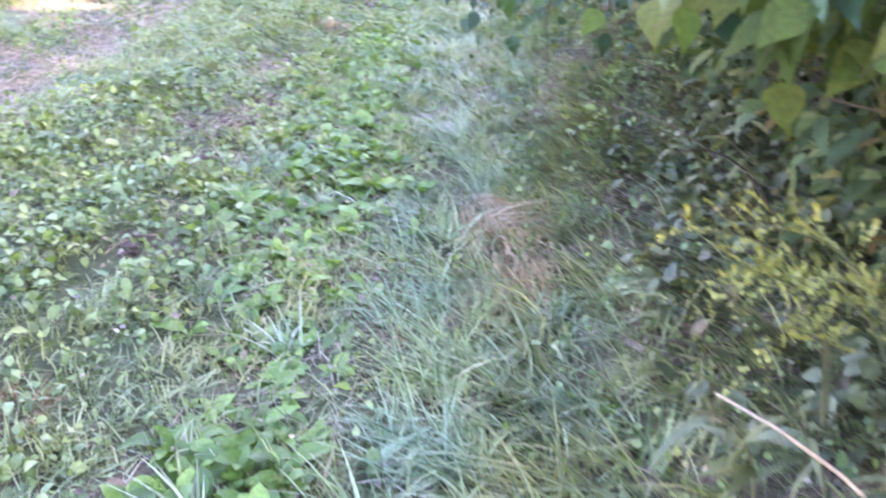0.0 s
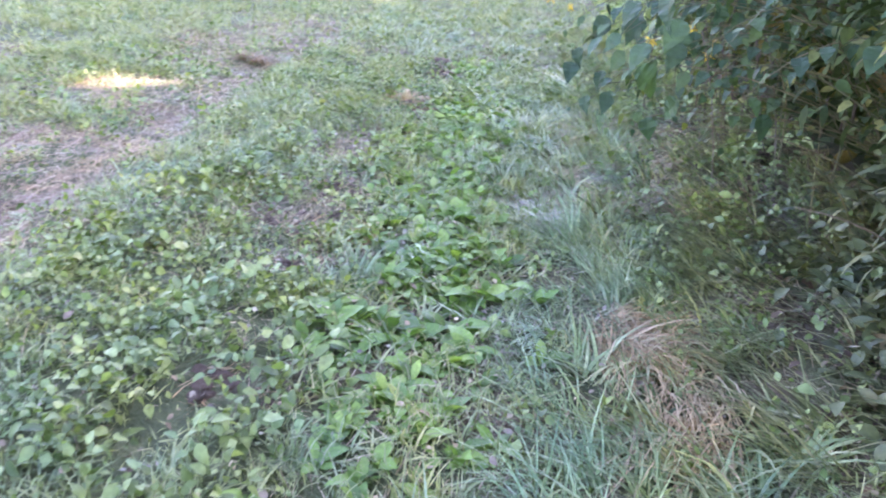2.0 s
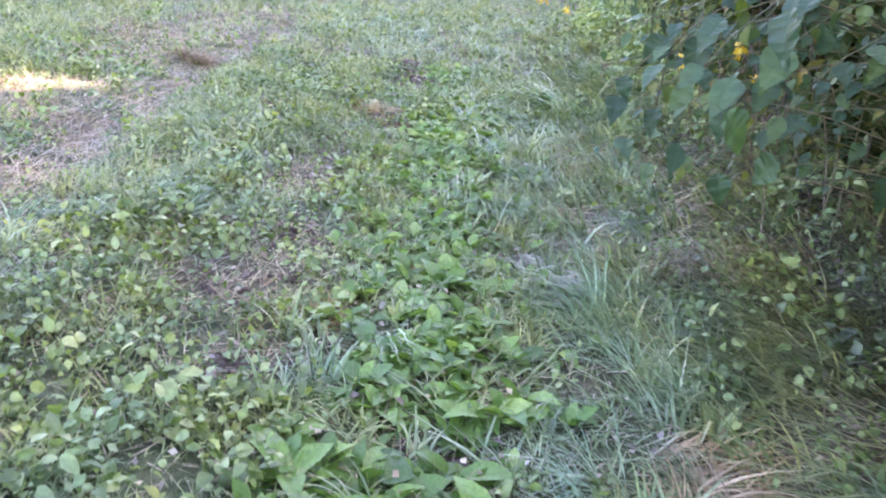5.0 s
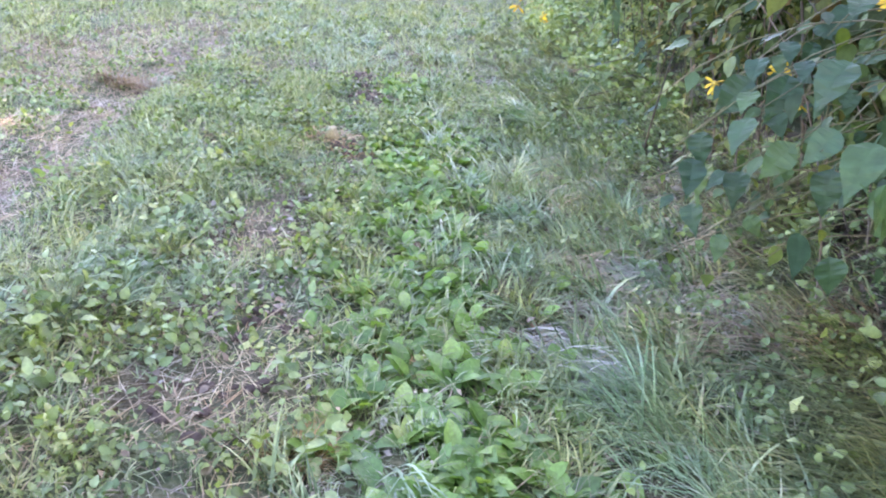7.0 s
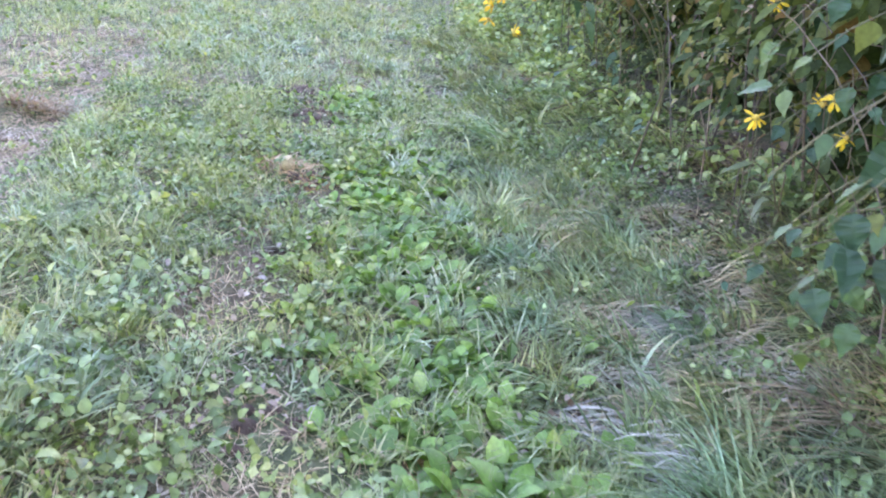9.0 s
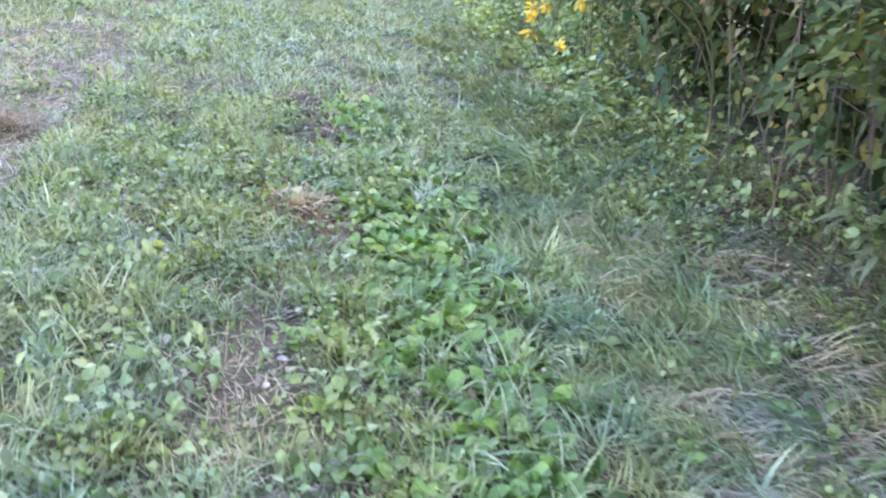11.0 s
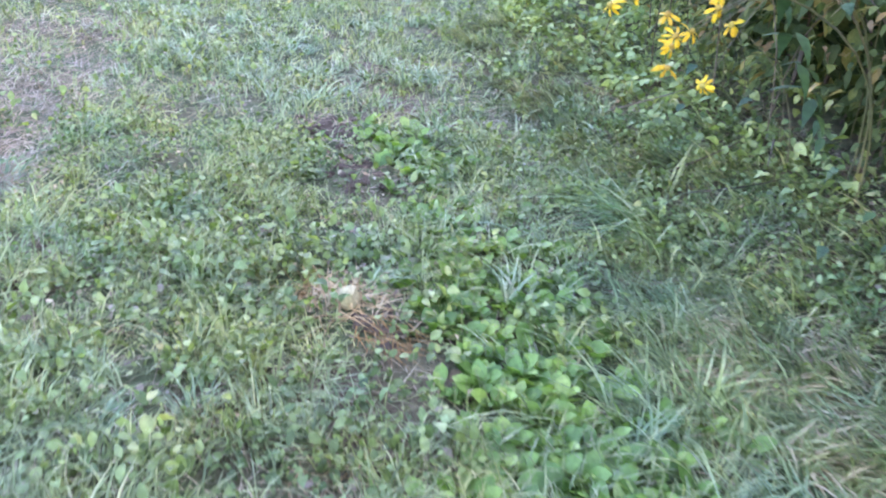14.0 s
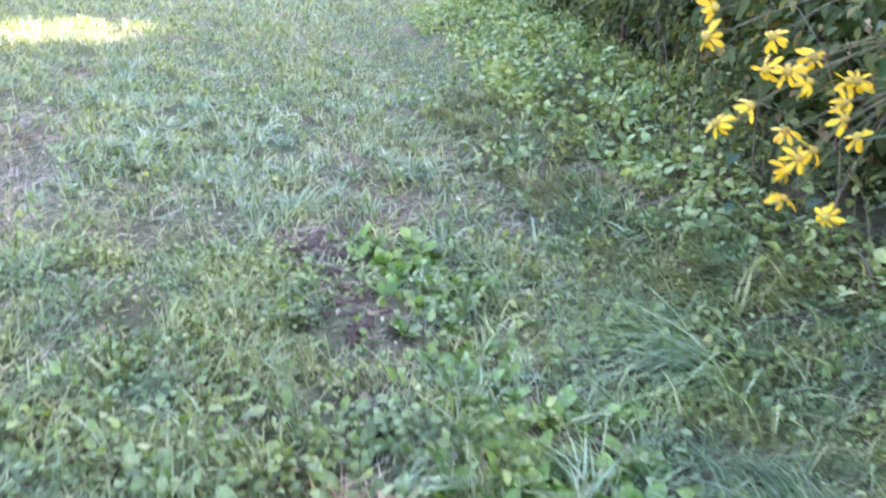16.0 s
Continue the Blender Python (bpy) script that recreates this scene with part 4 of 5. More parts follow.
BROWNS = [mesh_np("leaf", *leaf_shape([(0.1, 0.6), (0.3, 1.0), (0.6, 0.8), (0.85, 0.35)], 0.32, 0.3 + 0.15 * k, 0.2 + 0.25 * k, 0.03), "dry_leaf") for k in range(3)]
for k in range(70):
    y, z = rng.uniform(5.8, 8.2), rng.uniform(0.35, 1.15)
    x = float(hedge_front(y, z)) + rng.uniform(-0.08, 0.12)
    q = min(SHRUBS, key=lambda t: abs(t.location.y - y))
    me = BROWNS[k % 3] if k % 3 else YELLOWS[k % 2]
    part("leaf", me, q, Matrix.Translation(Vector((x, y, z)) - q.location) @ Euler((rng.uniform(-1.3, -0.2), rng.normal(0, 0.4), rng.uniform(0.2, 2.8))).to_matrix().to_4x4() @ Matrix.Scale(rng.uniform(0.03, 0.058), 4), "withered leaf")
for k in range(8):
    y = rng.uniform(5.7, 8.2)
    x = float(hedge_front(y, 0.5)) + rng.uniform(-0.05, 0.1)
    top = rng.uniform(0.8, 1.5)
    twig(((x + 0.05, y, float(ground_z(x, y)) - 0.01), (x, y + rng.normal(0, 0.1), top * 0.5), (x - rng.uniform(-0.05, 0.15), y + rng.normal(0, 0.3), top)), rng.uniform(0.003, 0.006), "cane", "pale brown dry cane standing in the hedge")

# ---- broad-leaved weeds down the middle of the path ----
PADDLES = [mesh_np("leaf", *leaf_shape([(0.12, 0.22), (0.3, 0.55), (0.5, 0.95), (0.68, 1.0), (0.86, 0.66)], 0.21 + 0.03 * k, 0.25 + 0.1 * k, 0.2 + 0.16 * k, 0.014 * k), "broad") for k in range(4)]


def rosette(leaves, tall):
    ob = thing("broadleaf_weed", (0, 0, 0), "low rosette of glossy green oval leaves in the grass", "plant", "broad-leaved weeds")
    for k in range(leaves):
        m = Euler((rng.uniform(0.2, 0.95) + tall, rng.normal(0, 0.25), k * 2.4 + rng.normal(0, 0.2))).to_matrix().to_4x4()
        part("leaf", PADDLES[int(rng.integers(4))], ob, m @ Matrix.Scale(rng.uniform(0.055, 0.12), 4))
    return ob


ROSETTES = [rosette(6 + k % 3, 0.12 * (k % 3)) for k in range(6)]
wx, wy, r = spots(3300, -1.2, -0.1, 1.2, 9.3, lambda x, y: 0.95 * leafy(x, y) * (1 - 0.9 * bare(x, y)), 21)
near = np.argsort(np.where(wy > 1.6, wy, wy + 9))[:300]
rest = np.setdiff1d(np.arange(len(wx)), near)
cx, cy = np.repeat(wx[rest], 7), np.repeat(wy[rest], 7)
m = len(cx)
stuff("broadleaf_weed_patch", strew(PADDLE, np.stack((cx, cy, ground_z(cx, cy)), 1), r.uniform(0, 6.28, m), r.uniform(0.3, 1.1, m), r.normal(0, 0.4, m), r.uniform(0.045, 0.105, m)), "broad_far",
      "rosettes of glossy oval leaves further up the path", "ground cover")
wx, wy = wx[near], wy[near]
first = {}
for i in range(len(wx)):
    m = Matrix.Translation((wx[i], wy[i], float(ground_z(wx[i], wy[i])) - 0.004)) @ Euler((r.normal(0, 0.1), r.normal(0, 0.1), r.uniform(0, 6.28))).to_matrix().to_4x4()
    k = i % 6
    if k not in first:
        first[k] = ROSETTES[k]
        ROSETTES[k].matrix_basis = m
    else:
        ob = copy_thing(ROSETTES[k], m)
        ob.scale = (r.uniform(0.6, 1.15) * (0.78 if wy[i] < 3.0 else 1.0),) * 3

# ---- low herbs: small rounded leaves ----


def herb_chance(x, y):
    left = smooth(-0.75, -1.05, x) * (0.35 + 0.65 * smooth(0.3, 0.7, vnoise(x, y, 0.35, 15))) * (1 - 0.9 * smooth(-1.8, -2.3, x)) * (1 - 0.55 * smooth(3.6, 5.0, y) * smooth(6.6, 5.8, y))
    right = (0.3 + 0.2 * smooth(6.8, 7.8, y)) * smooth(0.1, 0.4, x) - 0.07 * grassy(x, y)
    return np.clip((left + right - 0.42 * leafy(x, y) + 0.16 * (1 - 0.65 * smooth(-0.45, -0.15, x) * smooth(7.6, 7.0, y)) + 0.26 * smooth(6.2, 7.2, y)) * (1 - 0.95 * bare(x, y)) * (1 - 0.45 * smooth(3.9, 3.3, y) * smooth(0.48, 0.64, vnoise(x, y, 0.17, 63))), 0, 1)


def herbs(name, n, box, shape, lo, hi, seed, high, label, leaves=6, mat="herb"):
    """Small plants, each a whorl of leaves of unlike height round its root."""
    x, y, r = spots(n, *box, herb_chance, seed)
    size = r.uniform(0.75, 1.2, len(x)) * (0.65 + 0.7 * vnoise(x, y, 0.5, 22)) * (1 - 0.06 * smooth(4.5, 6.5, y) * smooth(10.0, 9.0, y))
    x, y, size = (np.repeat(q, leaves) for q in (x, y, size))
    m = len(x)
    az = r.uniform(0, 6.28, m)
    out = r.uniform(0.004, 0.035, m) * size * (hi / 0.04)
    x, y = x - np.sin(az) * out, y + np.cos(az) * out
    pos = np.stack((x, y, ground_z(x, y) + r.uniform(0.008, high * 1.35, m) * size), 1)
    made = strew(shape, pos, az, r.normal(0.15, 0.6, m), r.normal(0, 0.55, m), r.uniform(lo, hi, m) * size)
    return stuff(name, made, mat, label, "ground cover")


herbs("round_leaved_herb", 9500, (-4.5, 0.9, 1.0, 9.0), ROUND, 0.018, 0.038, 31, 0.06, "creeping weeds with small rounded green leaves over the path")
herbs("oval_leaved_herb", 9000, (-4.5, 1.3, 1.0, 9.0), OVAL, 0.024, 0.052, 32, 0.08, "low weeds with pointed oval green leaves in the turf")
herbs("small_leaved_herb", 9000, (-4.5, 1.3, 1.0, 9.0), TINY, 0.015, 0.035, 35, 0.06, "tiny-leaved creeping weeds between the grass")
herbs("far_herb", 1500, (-7.0, 1.8, 9.0, 17.0), TINY, 0.02, 0.05, 33, 0.09, "low green weeds further along the path")
herbs("far_herb", 1100, (-7.0, 1.8, 9.0, 13.0), ROUND, 0.02, 0.042, 34, 0.10, "low round-leaved weeds further along the path")

# weeds that climb the bank at the hedge's foot, and the litter under it
n = 34000
x, y = rng.uniform(0.5, 3.6, n), rng.uniform(5.4, 17.0, n)
edge = 0.85 - 0.35 * smooth(7.5, 9.0, y) + 0.30 * vnoise(x * 0, y, 0.8, 24) + 0.05 * np.maximum(y - 9, 0)
keep = (x > edge) & (x < 1.5 + 0.18 * np.maximum(y - 8, 0)) & (rng.random(n) < 0.25 + 0.75 * smooth(0.35, 0.65, vnoise(x, y, 0.3, 25))) & (rng.random(n) < 1 - 0.7 * smooth(0.3, 0.6, x - edge) * smooth(11.0, 9.5, y))
x, y, edge = x[keep], y[keep], edge[keep]
n = len(x)
z = ground_z(x, y) + rng.uniform(0.02, 0.12, n) + (0.2 + 0.12 * smooth(8.0, 11.0, y)) * smooth(0, 0.9, x - edge) * (0.4 + 0.9 * vnoise(x, y, 0.35, 26)) * rng.uniform(0.3, 1.0, n)
pos, half = np.stack((x, y, z), 1), rng.random(n) < 0.6
made = [strew(q, pos[k], rng.uniform(0, 6.28, k.sum()), rng.normal(-0.1, 0.5, k.sum()), rng.normal(0, 0.5, k.sum()), rng.uniform(lo, hi, k.sum())) for q, k, lo, hi in ((OVAL, half, 0.045, 0.095), (ROUND, ~half, 0.035, 0.07))]
# bramble-like weeds in the hollow under the overhang, its shade put into their dark colour
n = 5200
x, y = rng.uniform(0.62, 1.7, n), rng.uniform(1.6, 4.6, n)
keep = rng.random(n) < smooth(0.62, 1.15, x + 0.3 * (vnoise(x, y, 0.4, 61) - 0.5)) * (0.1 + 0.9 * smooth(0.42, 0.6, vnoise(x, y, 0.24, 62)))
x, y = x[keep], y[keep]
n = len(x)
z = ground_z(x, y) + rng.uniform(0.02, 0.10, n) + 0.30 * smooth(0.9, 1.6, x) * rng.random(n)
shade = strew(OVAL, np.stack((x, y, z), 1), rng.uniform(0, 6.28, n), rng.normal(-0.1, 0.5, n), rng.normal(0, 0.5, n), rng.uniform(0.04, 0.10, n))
stuff("bank_weed", shade, "bank_dark", "green and brownish weeds, coloured dark for the shade under the hedge overhang", "ground cover")
stuff("bank_weed", join_np(made), "bank", "leafy green weeds climbing the bank at the hedge foot", "ground cover")
x, y, r = spots(9000, 0.25, 1.6, 0.9, 10.0, lambda x, y: smooth(0.5, 1.0, x) * (0.4 + 0.6 * vnoise(x, y, 0.3, 27)) * (1 - 0.65 * smooth(4.4, 5.2, y) * smooth(1.0, 0.75, x)), 52)
n = len(x)
stuff("leaf_litter", strew(OVAL, np.stack((x, y, ground_z(x, y) + r.uniform(0.008, 0.03, n)), 1), r.uniform(0, 6.28, n), r.normal(0, 0.35, n), r.normal(0, 0.4, n), r.uniform(0.02, 0.055, n)), "litter", "dark brown leaf litter under the hedge", "leaf litter")

# ---- turf, long grass and straw ----


def turf_chance(x, y):
    c = (0.5 + 0.5 * smooth(0.3, 0.65, vnoise(x, y, 0.5, 16))) * (0.15 + 0.85 * smooth(0.35, 0.62, vnoise(x, y, 0.09, 28)))
    return np.clip(c * (1 - 0.78 * leafy(x, y)) * (1 - 0.92 * bare(x, y)) * (1 - 0.15 * smooth(-0.7, -1.0, x) * smooth(-2.3, -1.9, x) * smooth(4.0, 3.2, y)) * (1 - 0.1 * smooth(-0.6, -0.9, x) * smooth(-2.4, -2.0, x) * smooth(4.5, 5.5, y) * smooth(9.5, 8.8, y)) * (1 - 0.75 * smooth(0.9, 1.3, x)) * (1 - 0.5 * smooth(0.5, 0.9, x)) * (1 - 0.55 * smooth(-0.35, 0.0, x)), 0, 1)


x, y, r = spots(260000, -4.6, 1.6, 0.9, 9.0, turf_chance, 41)
n = len(x)
stuff("turf", blades(r, x, y, r.uniform(0.05, 0.125, n) * (0.6 + 0.9 * vnoise(x, y, 0.12, 17)) * (1 + 0.35 * smooth(3.5, 6.0, y)) * (1 - 0.6 * smooth(0.05, 0.5, bare(x, y))), r.uniform(0.005, 0.010, n), np.abs(r.normal(0.6, 0.4, n))), "turf", "short green lawn grass, thin in places", "grass")
x, y, r = spots(130000, -8.0, 2.0, 9.0, 17.0, turf_chance, 42)
n = len(x)
stuff("turf", blades(r, x, y, r.uniform(0.08, 0.18, n) * (0.5 + 0.9 * vnoise(x, y, 0.2, 17)), r.uniform(0.008, 0.015, n), np.abs(r.normal(0.6, 0.4, n)), levels=3), "turf", "short green grass further along the lane", "grass")
x, y, r = spots(90000, -16.0, 3.0, 17.0, 30.0, lambda x, y: 0.9 + 0 * x, 43)
n = len(x)
stuff("turf", blades(r, x, y, r.uniform(0.07, 0.15, n), r.uniform(0.015, 0.03, n), np.abs(r.normal(0.6, 0.4, n)), levels=3), "turf", "short pale green grass in the distance", "grass")
x, y, r = spots(60000, -16.0, -4.6, 2.0, 17.0, lambda x, y: 0.9 + 0 * x, 44)
n = len(x)
stuff("turf", blades(r, x, y, r.uniform(0.05, 0.13, n), r.uniform(0.012, 0.022, n), np.abs(r.normal(0.6, 0.4, n)), levels=3), "turf", "short grass of the open field beside the lane", "grass")

def clumps(seed, n, box, chance, per, spread, length, width, lean, azim, fan):
    """Clumps of grass, the blades of each leaning much the same way."""
    x, y, r = spots(n, *box, chance, seed)
    m = len(x)
    way = azim + r.normal(0, fan, m)
    grow, tip = r.uniform(0.7, 1.25, m), r.normal(lean, 0.2, m)
    x, y, way, grow, tip = (np.repeat(q, per) for q in (x, y, way, grow, tip))
    m = len(x)
    a, rad = r.uniform(0, 6.28, m), spread * np.sqrt(r.random(m))
    return blades(r, x + rad * np.cos(a), y + rad * np.sin(a), grow * r.uniform(*length, m), r.uniform(*width, m), np.abs(tip + r.normal(0, 0.22, m)), way + r.normal(0, 0.45, m), None, 0.75, 5)


stuff("long_grass", clumps(45, 2400, (-0.9, 1.1, 0.9, 10.5), lambda x, y: grassy(x, y) * (0.62 + 0.38 * smooth(4.2, 5.0, y)), 17, 0.05, (0.12, 0.28), (0.009, 0.017), 1.0, 2.5, 0.7), "long", "long blue-green grass combed flat beside the hedge", "grass")
stuff("long_grass", clumps(46, 900, (0.2, 1.5, 0.9, 12.0), lambda x, y: (0.35 + 0.6 * vnoise(x, y, 0.4, 19)) * (1 - 0.85 * bare(x, y)), 15, 0.06, (0.12, 0.34), (0.009, 0.017), 1.05, 3.0, 0.6), "weedy", "untidy grass hanging from the foot of the hedge", "grass")
stuff("lawn_clump", clumps(56, 1500, (-2.5, 0.4, 3.0, 13.5), lambda x, y: 0.75 * smooth(0.4, 0.62, vnoise(x, y, 0.6, 57)) * (1 - 0.8 * leafy(x, y)) * (1 - bare(x, y)), 16, 0.045, (0.09, 0.19), (0.007, 0.013), 0.75, 2.4, 1.2), "long", "pale clumps of longer grass in the turf", "grass")


def straw_chance(x, y):
    return np.clip(0.40 - 0.28 * smooth(2.6, 2.0, y) * smooth(-0.3, -0.6, x) - 0.34 * smooth(-0.7, -1.0, x) * smooth(-2.3, -1.9, x) * smooth(4.0, 3.2, y) + 0.6 * rut(x, y) - (0.1 + 0.35 * smooth(7.8, 8.1, y) * smooth(-2.0, -1.6, x)) * bare(x, y) + 0.4 * smooth(0.15, 0.5, x) * (vnoise(x, y, 0.3, 20) * 1.6 - 0.6) + 0.25 * smooth(0.45, 0.7, vnoise(x, y, 0.35, 21)), 0, 1)


x, y, r = spots(110000, -4.6, 1.6, 0.9, 10.0, lambda x, y: straw_chance(x, y) * (1 - 0.6 * smooth(-0.4, 0.0, x) * smooth(4.9, 4.3, y)) * (1 - 0.7 * leafy(x, y)) * (1 - 0.45 * smooth(4.5, 6.0, y) * (1 - rut(x, y)) * smooth(0.05, -0.3, x)), 47)
n = len(x)
stuff("dry_straw", blades(r, x, y, r.uniform(0.04, 0.15, n), r.uniform(0.003, 0.006, n) * (1 + 0.5 * smooth(-0.3, 0.1, x)), r.uniform(0.8, 1.5, n), None, None, 0.3), "straw", "dead straw and clippings lying on the ground", "straw")
x, y, r = spots(40000, -7.0, 1.9, 10.0, 17.0, lambda x, y: 0.5 * straw_chance(x, y) * (0.45 + 0.55 * rut(x, y)), 48)
n = len(x)
stuff("dry_straw", blades(r, x, y, r.uniform(0.06, 0.18, n), r.uniform(0.004, 0.007, n), r.uniform(0.9, 1.5, n), None, None, 0.3, 3), "straw", "dead straw lying further along the lane", "straw")
x, y, r = spots(24000, -4.6, 1.4, 1.0, 11.0, lambda x, y: 0.5 - 0.4 * bare(x, y) - 0.42 * smooth(-0.4, 0.0, x) - 0.3 * smooth(0.5, 0.8, x) * smooth(4.5, 3.5, y) - 0.3 * smooth(-0.7, -1.0, x) * smooth(4.0, 3.2, y), 49)
n = len(x)
stuff("seed_stalk", blades(r, x, y, r.uniform(0.08, 0.16, n), r.uniform(0.0015, 0.0025, n), np.abs(r.normal(0.2, 0.35, n)), None, None, 0.3), "straw", "thin pale seed stalks standing in the grass", "grass")


x, y, r = spots(110000, -16.0, 14.0, -9.0, 30.0, lambda x, y: 0.9 * ((x > 2.0) | (y < 1.2)) * (0.6 + 0.4 * (y < 1.2)), 50)
n = len(x)
stuff("turf", blades(r, x, y, r.uniform(0.07, 0.16, n), r.uniform(0.015, 0.03, n), np.abs(r.normal(0.6, 0.4, n)), levels=3), "turf", "rough grass behind the hedge and the starting point", "grass")

x, y, r = spots(60000, -4.4, -2.2, 1.5, 14.0, lambda x, y: 0.5 * rut(x, y), 55)
n = len(x)
stuff("dry_straw", blades(r, x, y, r.uniform(0.05, 0.16, n), r.uniform(0.004, 0.008, n), r.uniform(1.0, 1.5, n), None, None, 0.3), "rut_straw", "pinkish dead clippings along the wheel rut", "straw")
# curled dead leaves over the bare patches
x, y, r = spots(9000, -2.2, 1.2, 1.0, 9.5, lambda x, y: 0.5 * bare(x, y) * smooth(8.2, 7.7, y) + 0.06, 54)
n = len(x)
stuff("leaf_litter", strew(OVAL, np.stack((x, y, ground_z(x, y) + r.uniform(0.012, 0.04, n)), 1), r.uniform(0, 6.28, n), r.normal(0, 0.5, n), r.normal(0, 0.6, n), r.uniform(0.018, 0.042, n)), "pale_litter", "curled grey-brown dead leaves on bare soil", "leaf litter")
# pale bits of dead leaf lying on the weeds
x, y, r = spots(2600, -4.2, 1.2, 1.0, 11.0, lambda x, y: 0.6 + 0 * x, 53)
n = len(x)
stuff("dead_leaf_bit", strew(TINY, np.stack((x, y, ground_z(x, y) + r.uniform(0.02, 0.06, n)), 1), r.uniform(0, 6.28, n), r.normal(0, 0.4, n), r.normal(0, 0.5, n), r.uniform(0.012, 0.03, n)), "straw", "pale bits of dead leaf caught in the weeds", "leaf litter")


# ---- single tufts ----


def tuft(x, y, count, length, width, spread, mat, label, azim=None, fan=3.14, name="grass_tuft", lean=0.8):
    r = np.random.default_rng(int(abs(x * 1000 + y * 77)) + count)
    ang, rad = r.uniform(0, 6.28, count), spread * np.sqrt(r.random(count))
    px, py = rad * np.cos(ang), rad * np.sin(ang)
    az = ang + r.normal(0, 0.5, count) if azim is None else azim + r.uniform(-fan, fan, count)
    z0 = float(ground_z(x, y))
    pz = ground_z(x + px, y + py) - z0 - 0.006
    ob = new(name, mesh_np(name, *blades(r, px, py, r.uniform(0.6, 1.1, count) * length, r.uniform(0.7, 1.2, count) * width, np.abs(r.normal(lean, 0.25, count)), az, pz, 0.7, 5), mat))
    ob.location = (x, y, z0)
    return tagged(ob, label, "grass", "grass tufts")


GREEN = "tuft of long blue-green grass arching over"
BLADES = []
for k in range(10):
    one = np.zeros(1)
    r = np.random.default_rng(900 + k)
    BLADES.append(mesh_np("blade", *blades(r, one, one, one + 1, one + r.uniform(0.02, 0.031), one + 0.82 + 0.05 * k, one, one, 0.6 + 0.05 * k, 7), "long_single"))


def blade_tuft(x, y, count, length, spread, azim, fan):
    """A tuft whose long blades are pieces of their own."""
    t = thing("grass_tuft", (x, y, float(ground_z(x, y)) - 0.004), GREEN, "grass", "grass tufts")
    for k in range(count * 3 // 2):
        a, rad = rng.uniform(0, 6.28), spread * math.sqrt(rng.random())
        m = Matrix.Translation((rad * math.cos(a), rad * math.sin(a), 0)) @ Euler((rng.normal(0, 0.12), rng.normal(0, 0.2), azim + rng.uniform(-fan, fan))).to_matrix().to_4x4()
        part("blade", BLADES[int(rng.integers(10))], t, m @ Matrix.Scale(length * rng.uniform(0.55, 1.1), 4))


for x, y, c, le, sp, az in ((0.30, 7.84, 80, 0.56, 0.13, 2.95), (0.26, 7.62, 55, 0.50, 0.13, 2.85), (0.05, 7.98, 60, 0.34, 0.10, 2.9), (0.06, 4.25, 90, 0.34, 0.13, 2.5), (0.18, 4.0, 80, 0.36, 0.13, 2.2),
                            (-0.08, 2.45, 80, 0.28, 0.15, 2.5), (-0.12, 2.85, 70, 0.26, 0.14, 2.7), (0.04, 2.1, 80, 0.28, 0.15, 2.2), (-0.05, 4.05, 60, 0.26, 0.12, 2.8),
                            (0.05, 5.55, 60, 0.26, 0.13, 2.7), (-0.02, 6.4, 60, 0.24, 0.13, 2.6), (0.12, 6.9, 60, 0.26, 0.12, 2.7), (0.0, 1.75, 70, 0.26, 0.15, 2.4),
                            (0.06, 2.65, 60, 0.28, 0.14, 2.2), (-0.05, 3.3, 50, 0.24, 0.10, 2.8), (0.25, 3.75, 70, 0.34, 0.13, 2.3), (0.2, 7.5, 60, 0.30, 0.12, 2.7), (0.32, 5.5, 70, 0.28, 0.15, 2.5), (0.38, 5.95, 60, 0.27, 0.15, 2.4), (0.25, 5.1, 70, 0.28, 0.14, 2.5), (0.5, 5.7, 60, 0.27, 0.14, 2.3), (0.1, 5.9, 60, 0.26, 0.15, 2.6), (0.0, 5.2, 60, 0.25, 0.14, 2.6), (0.15, 6.25, 60, 0.26, 0.15, 2.6), (-0.1, 6.0, 50, 0.24, 0.13, 2.7), (0.2, 6.6, 60, 0.26, 0.15, 2.5)):
    blade_tuft(x, y, c, le, sp, az, 0.8 if y > 7.55 else 1.2)
for x, y, c, le in ((-0.98, 4.02, 220, 0.11), (-0.71, 4.45, 200, 0.10), (-0.62, 3.62, 70, 0.09), (-1.12, 1.75, 120, 0.12), (-0.72, 8.35, 90, 0.09), (-0.68, 6.5, 60, 0.08)):
    tuft(x, y, c, le, 0.003, 0.07, "russet", "small tuft of dead rusty-brown grass")
for x, y, c, le in ((-1.9, 7.0, 90, 0.16), (-2.25, 4.9, 120, 0.16), (-2.1, 3.2, 90, 0.15), (-2.2, 6.2, 90, 0.14), (-1.95, 5.2, 80, 0.13), (-2.15, 9.3, 120, 0.16), (-2.3, 7.6, 110, 0.15), (-1.7, 2.4, 80, 0.12), (-2.05, 8.4, 90, 0.14), (-1.6, 10.2, 120, 0.16), (-2.2, 10.6, 120, 0.16)):
    tuft(x, y, c, le, 0.0045, 0.07, "turf", "taller tuft of green grass in the turf")
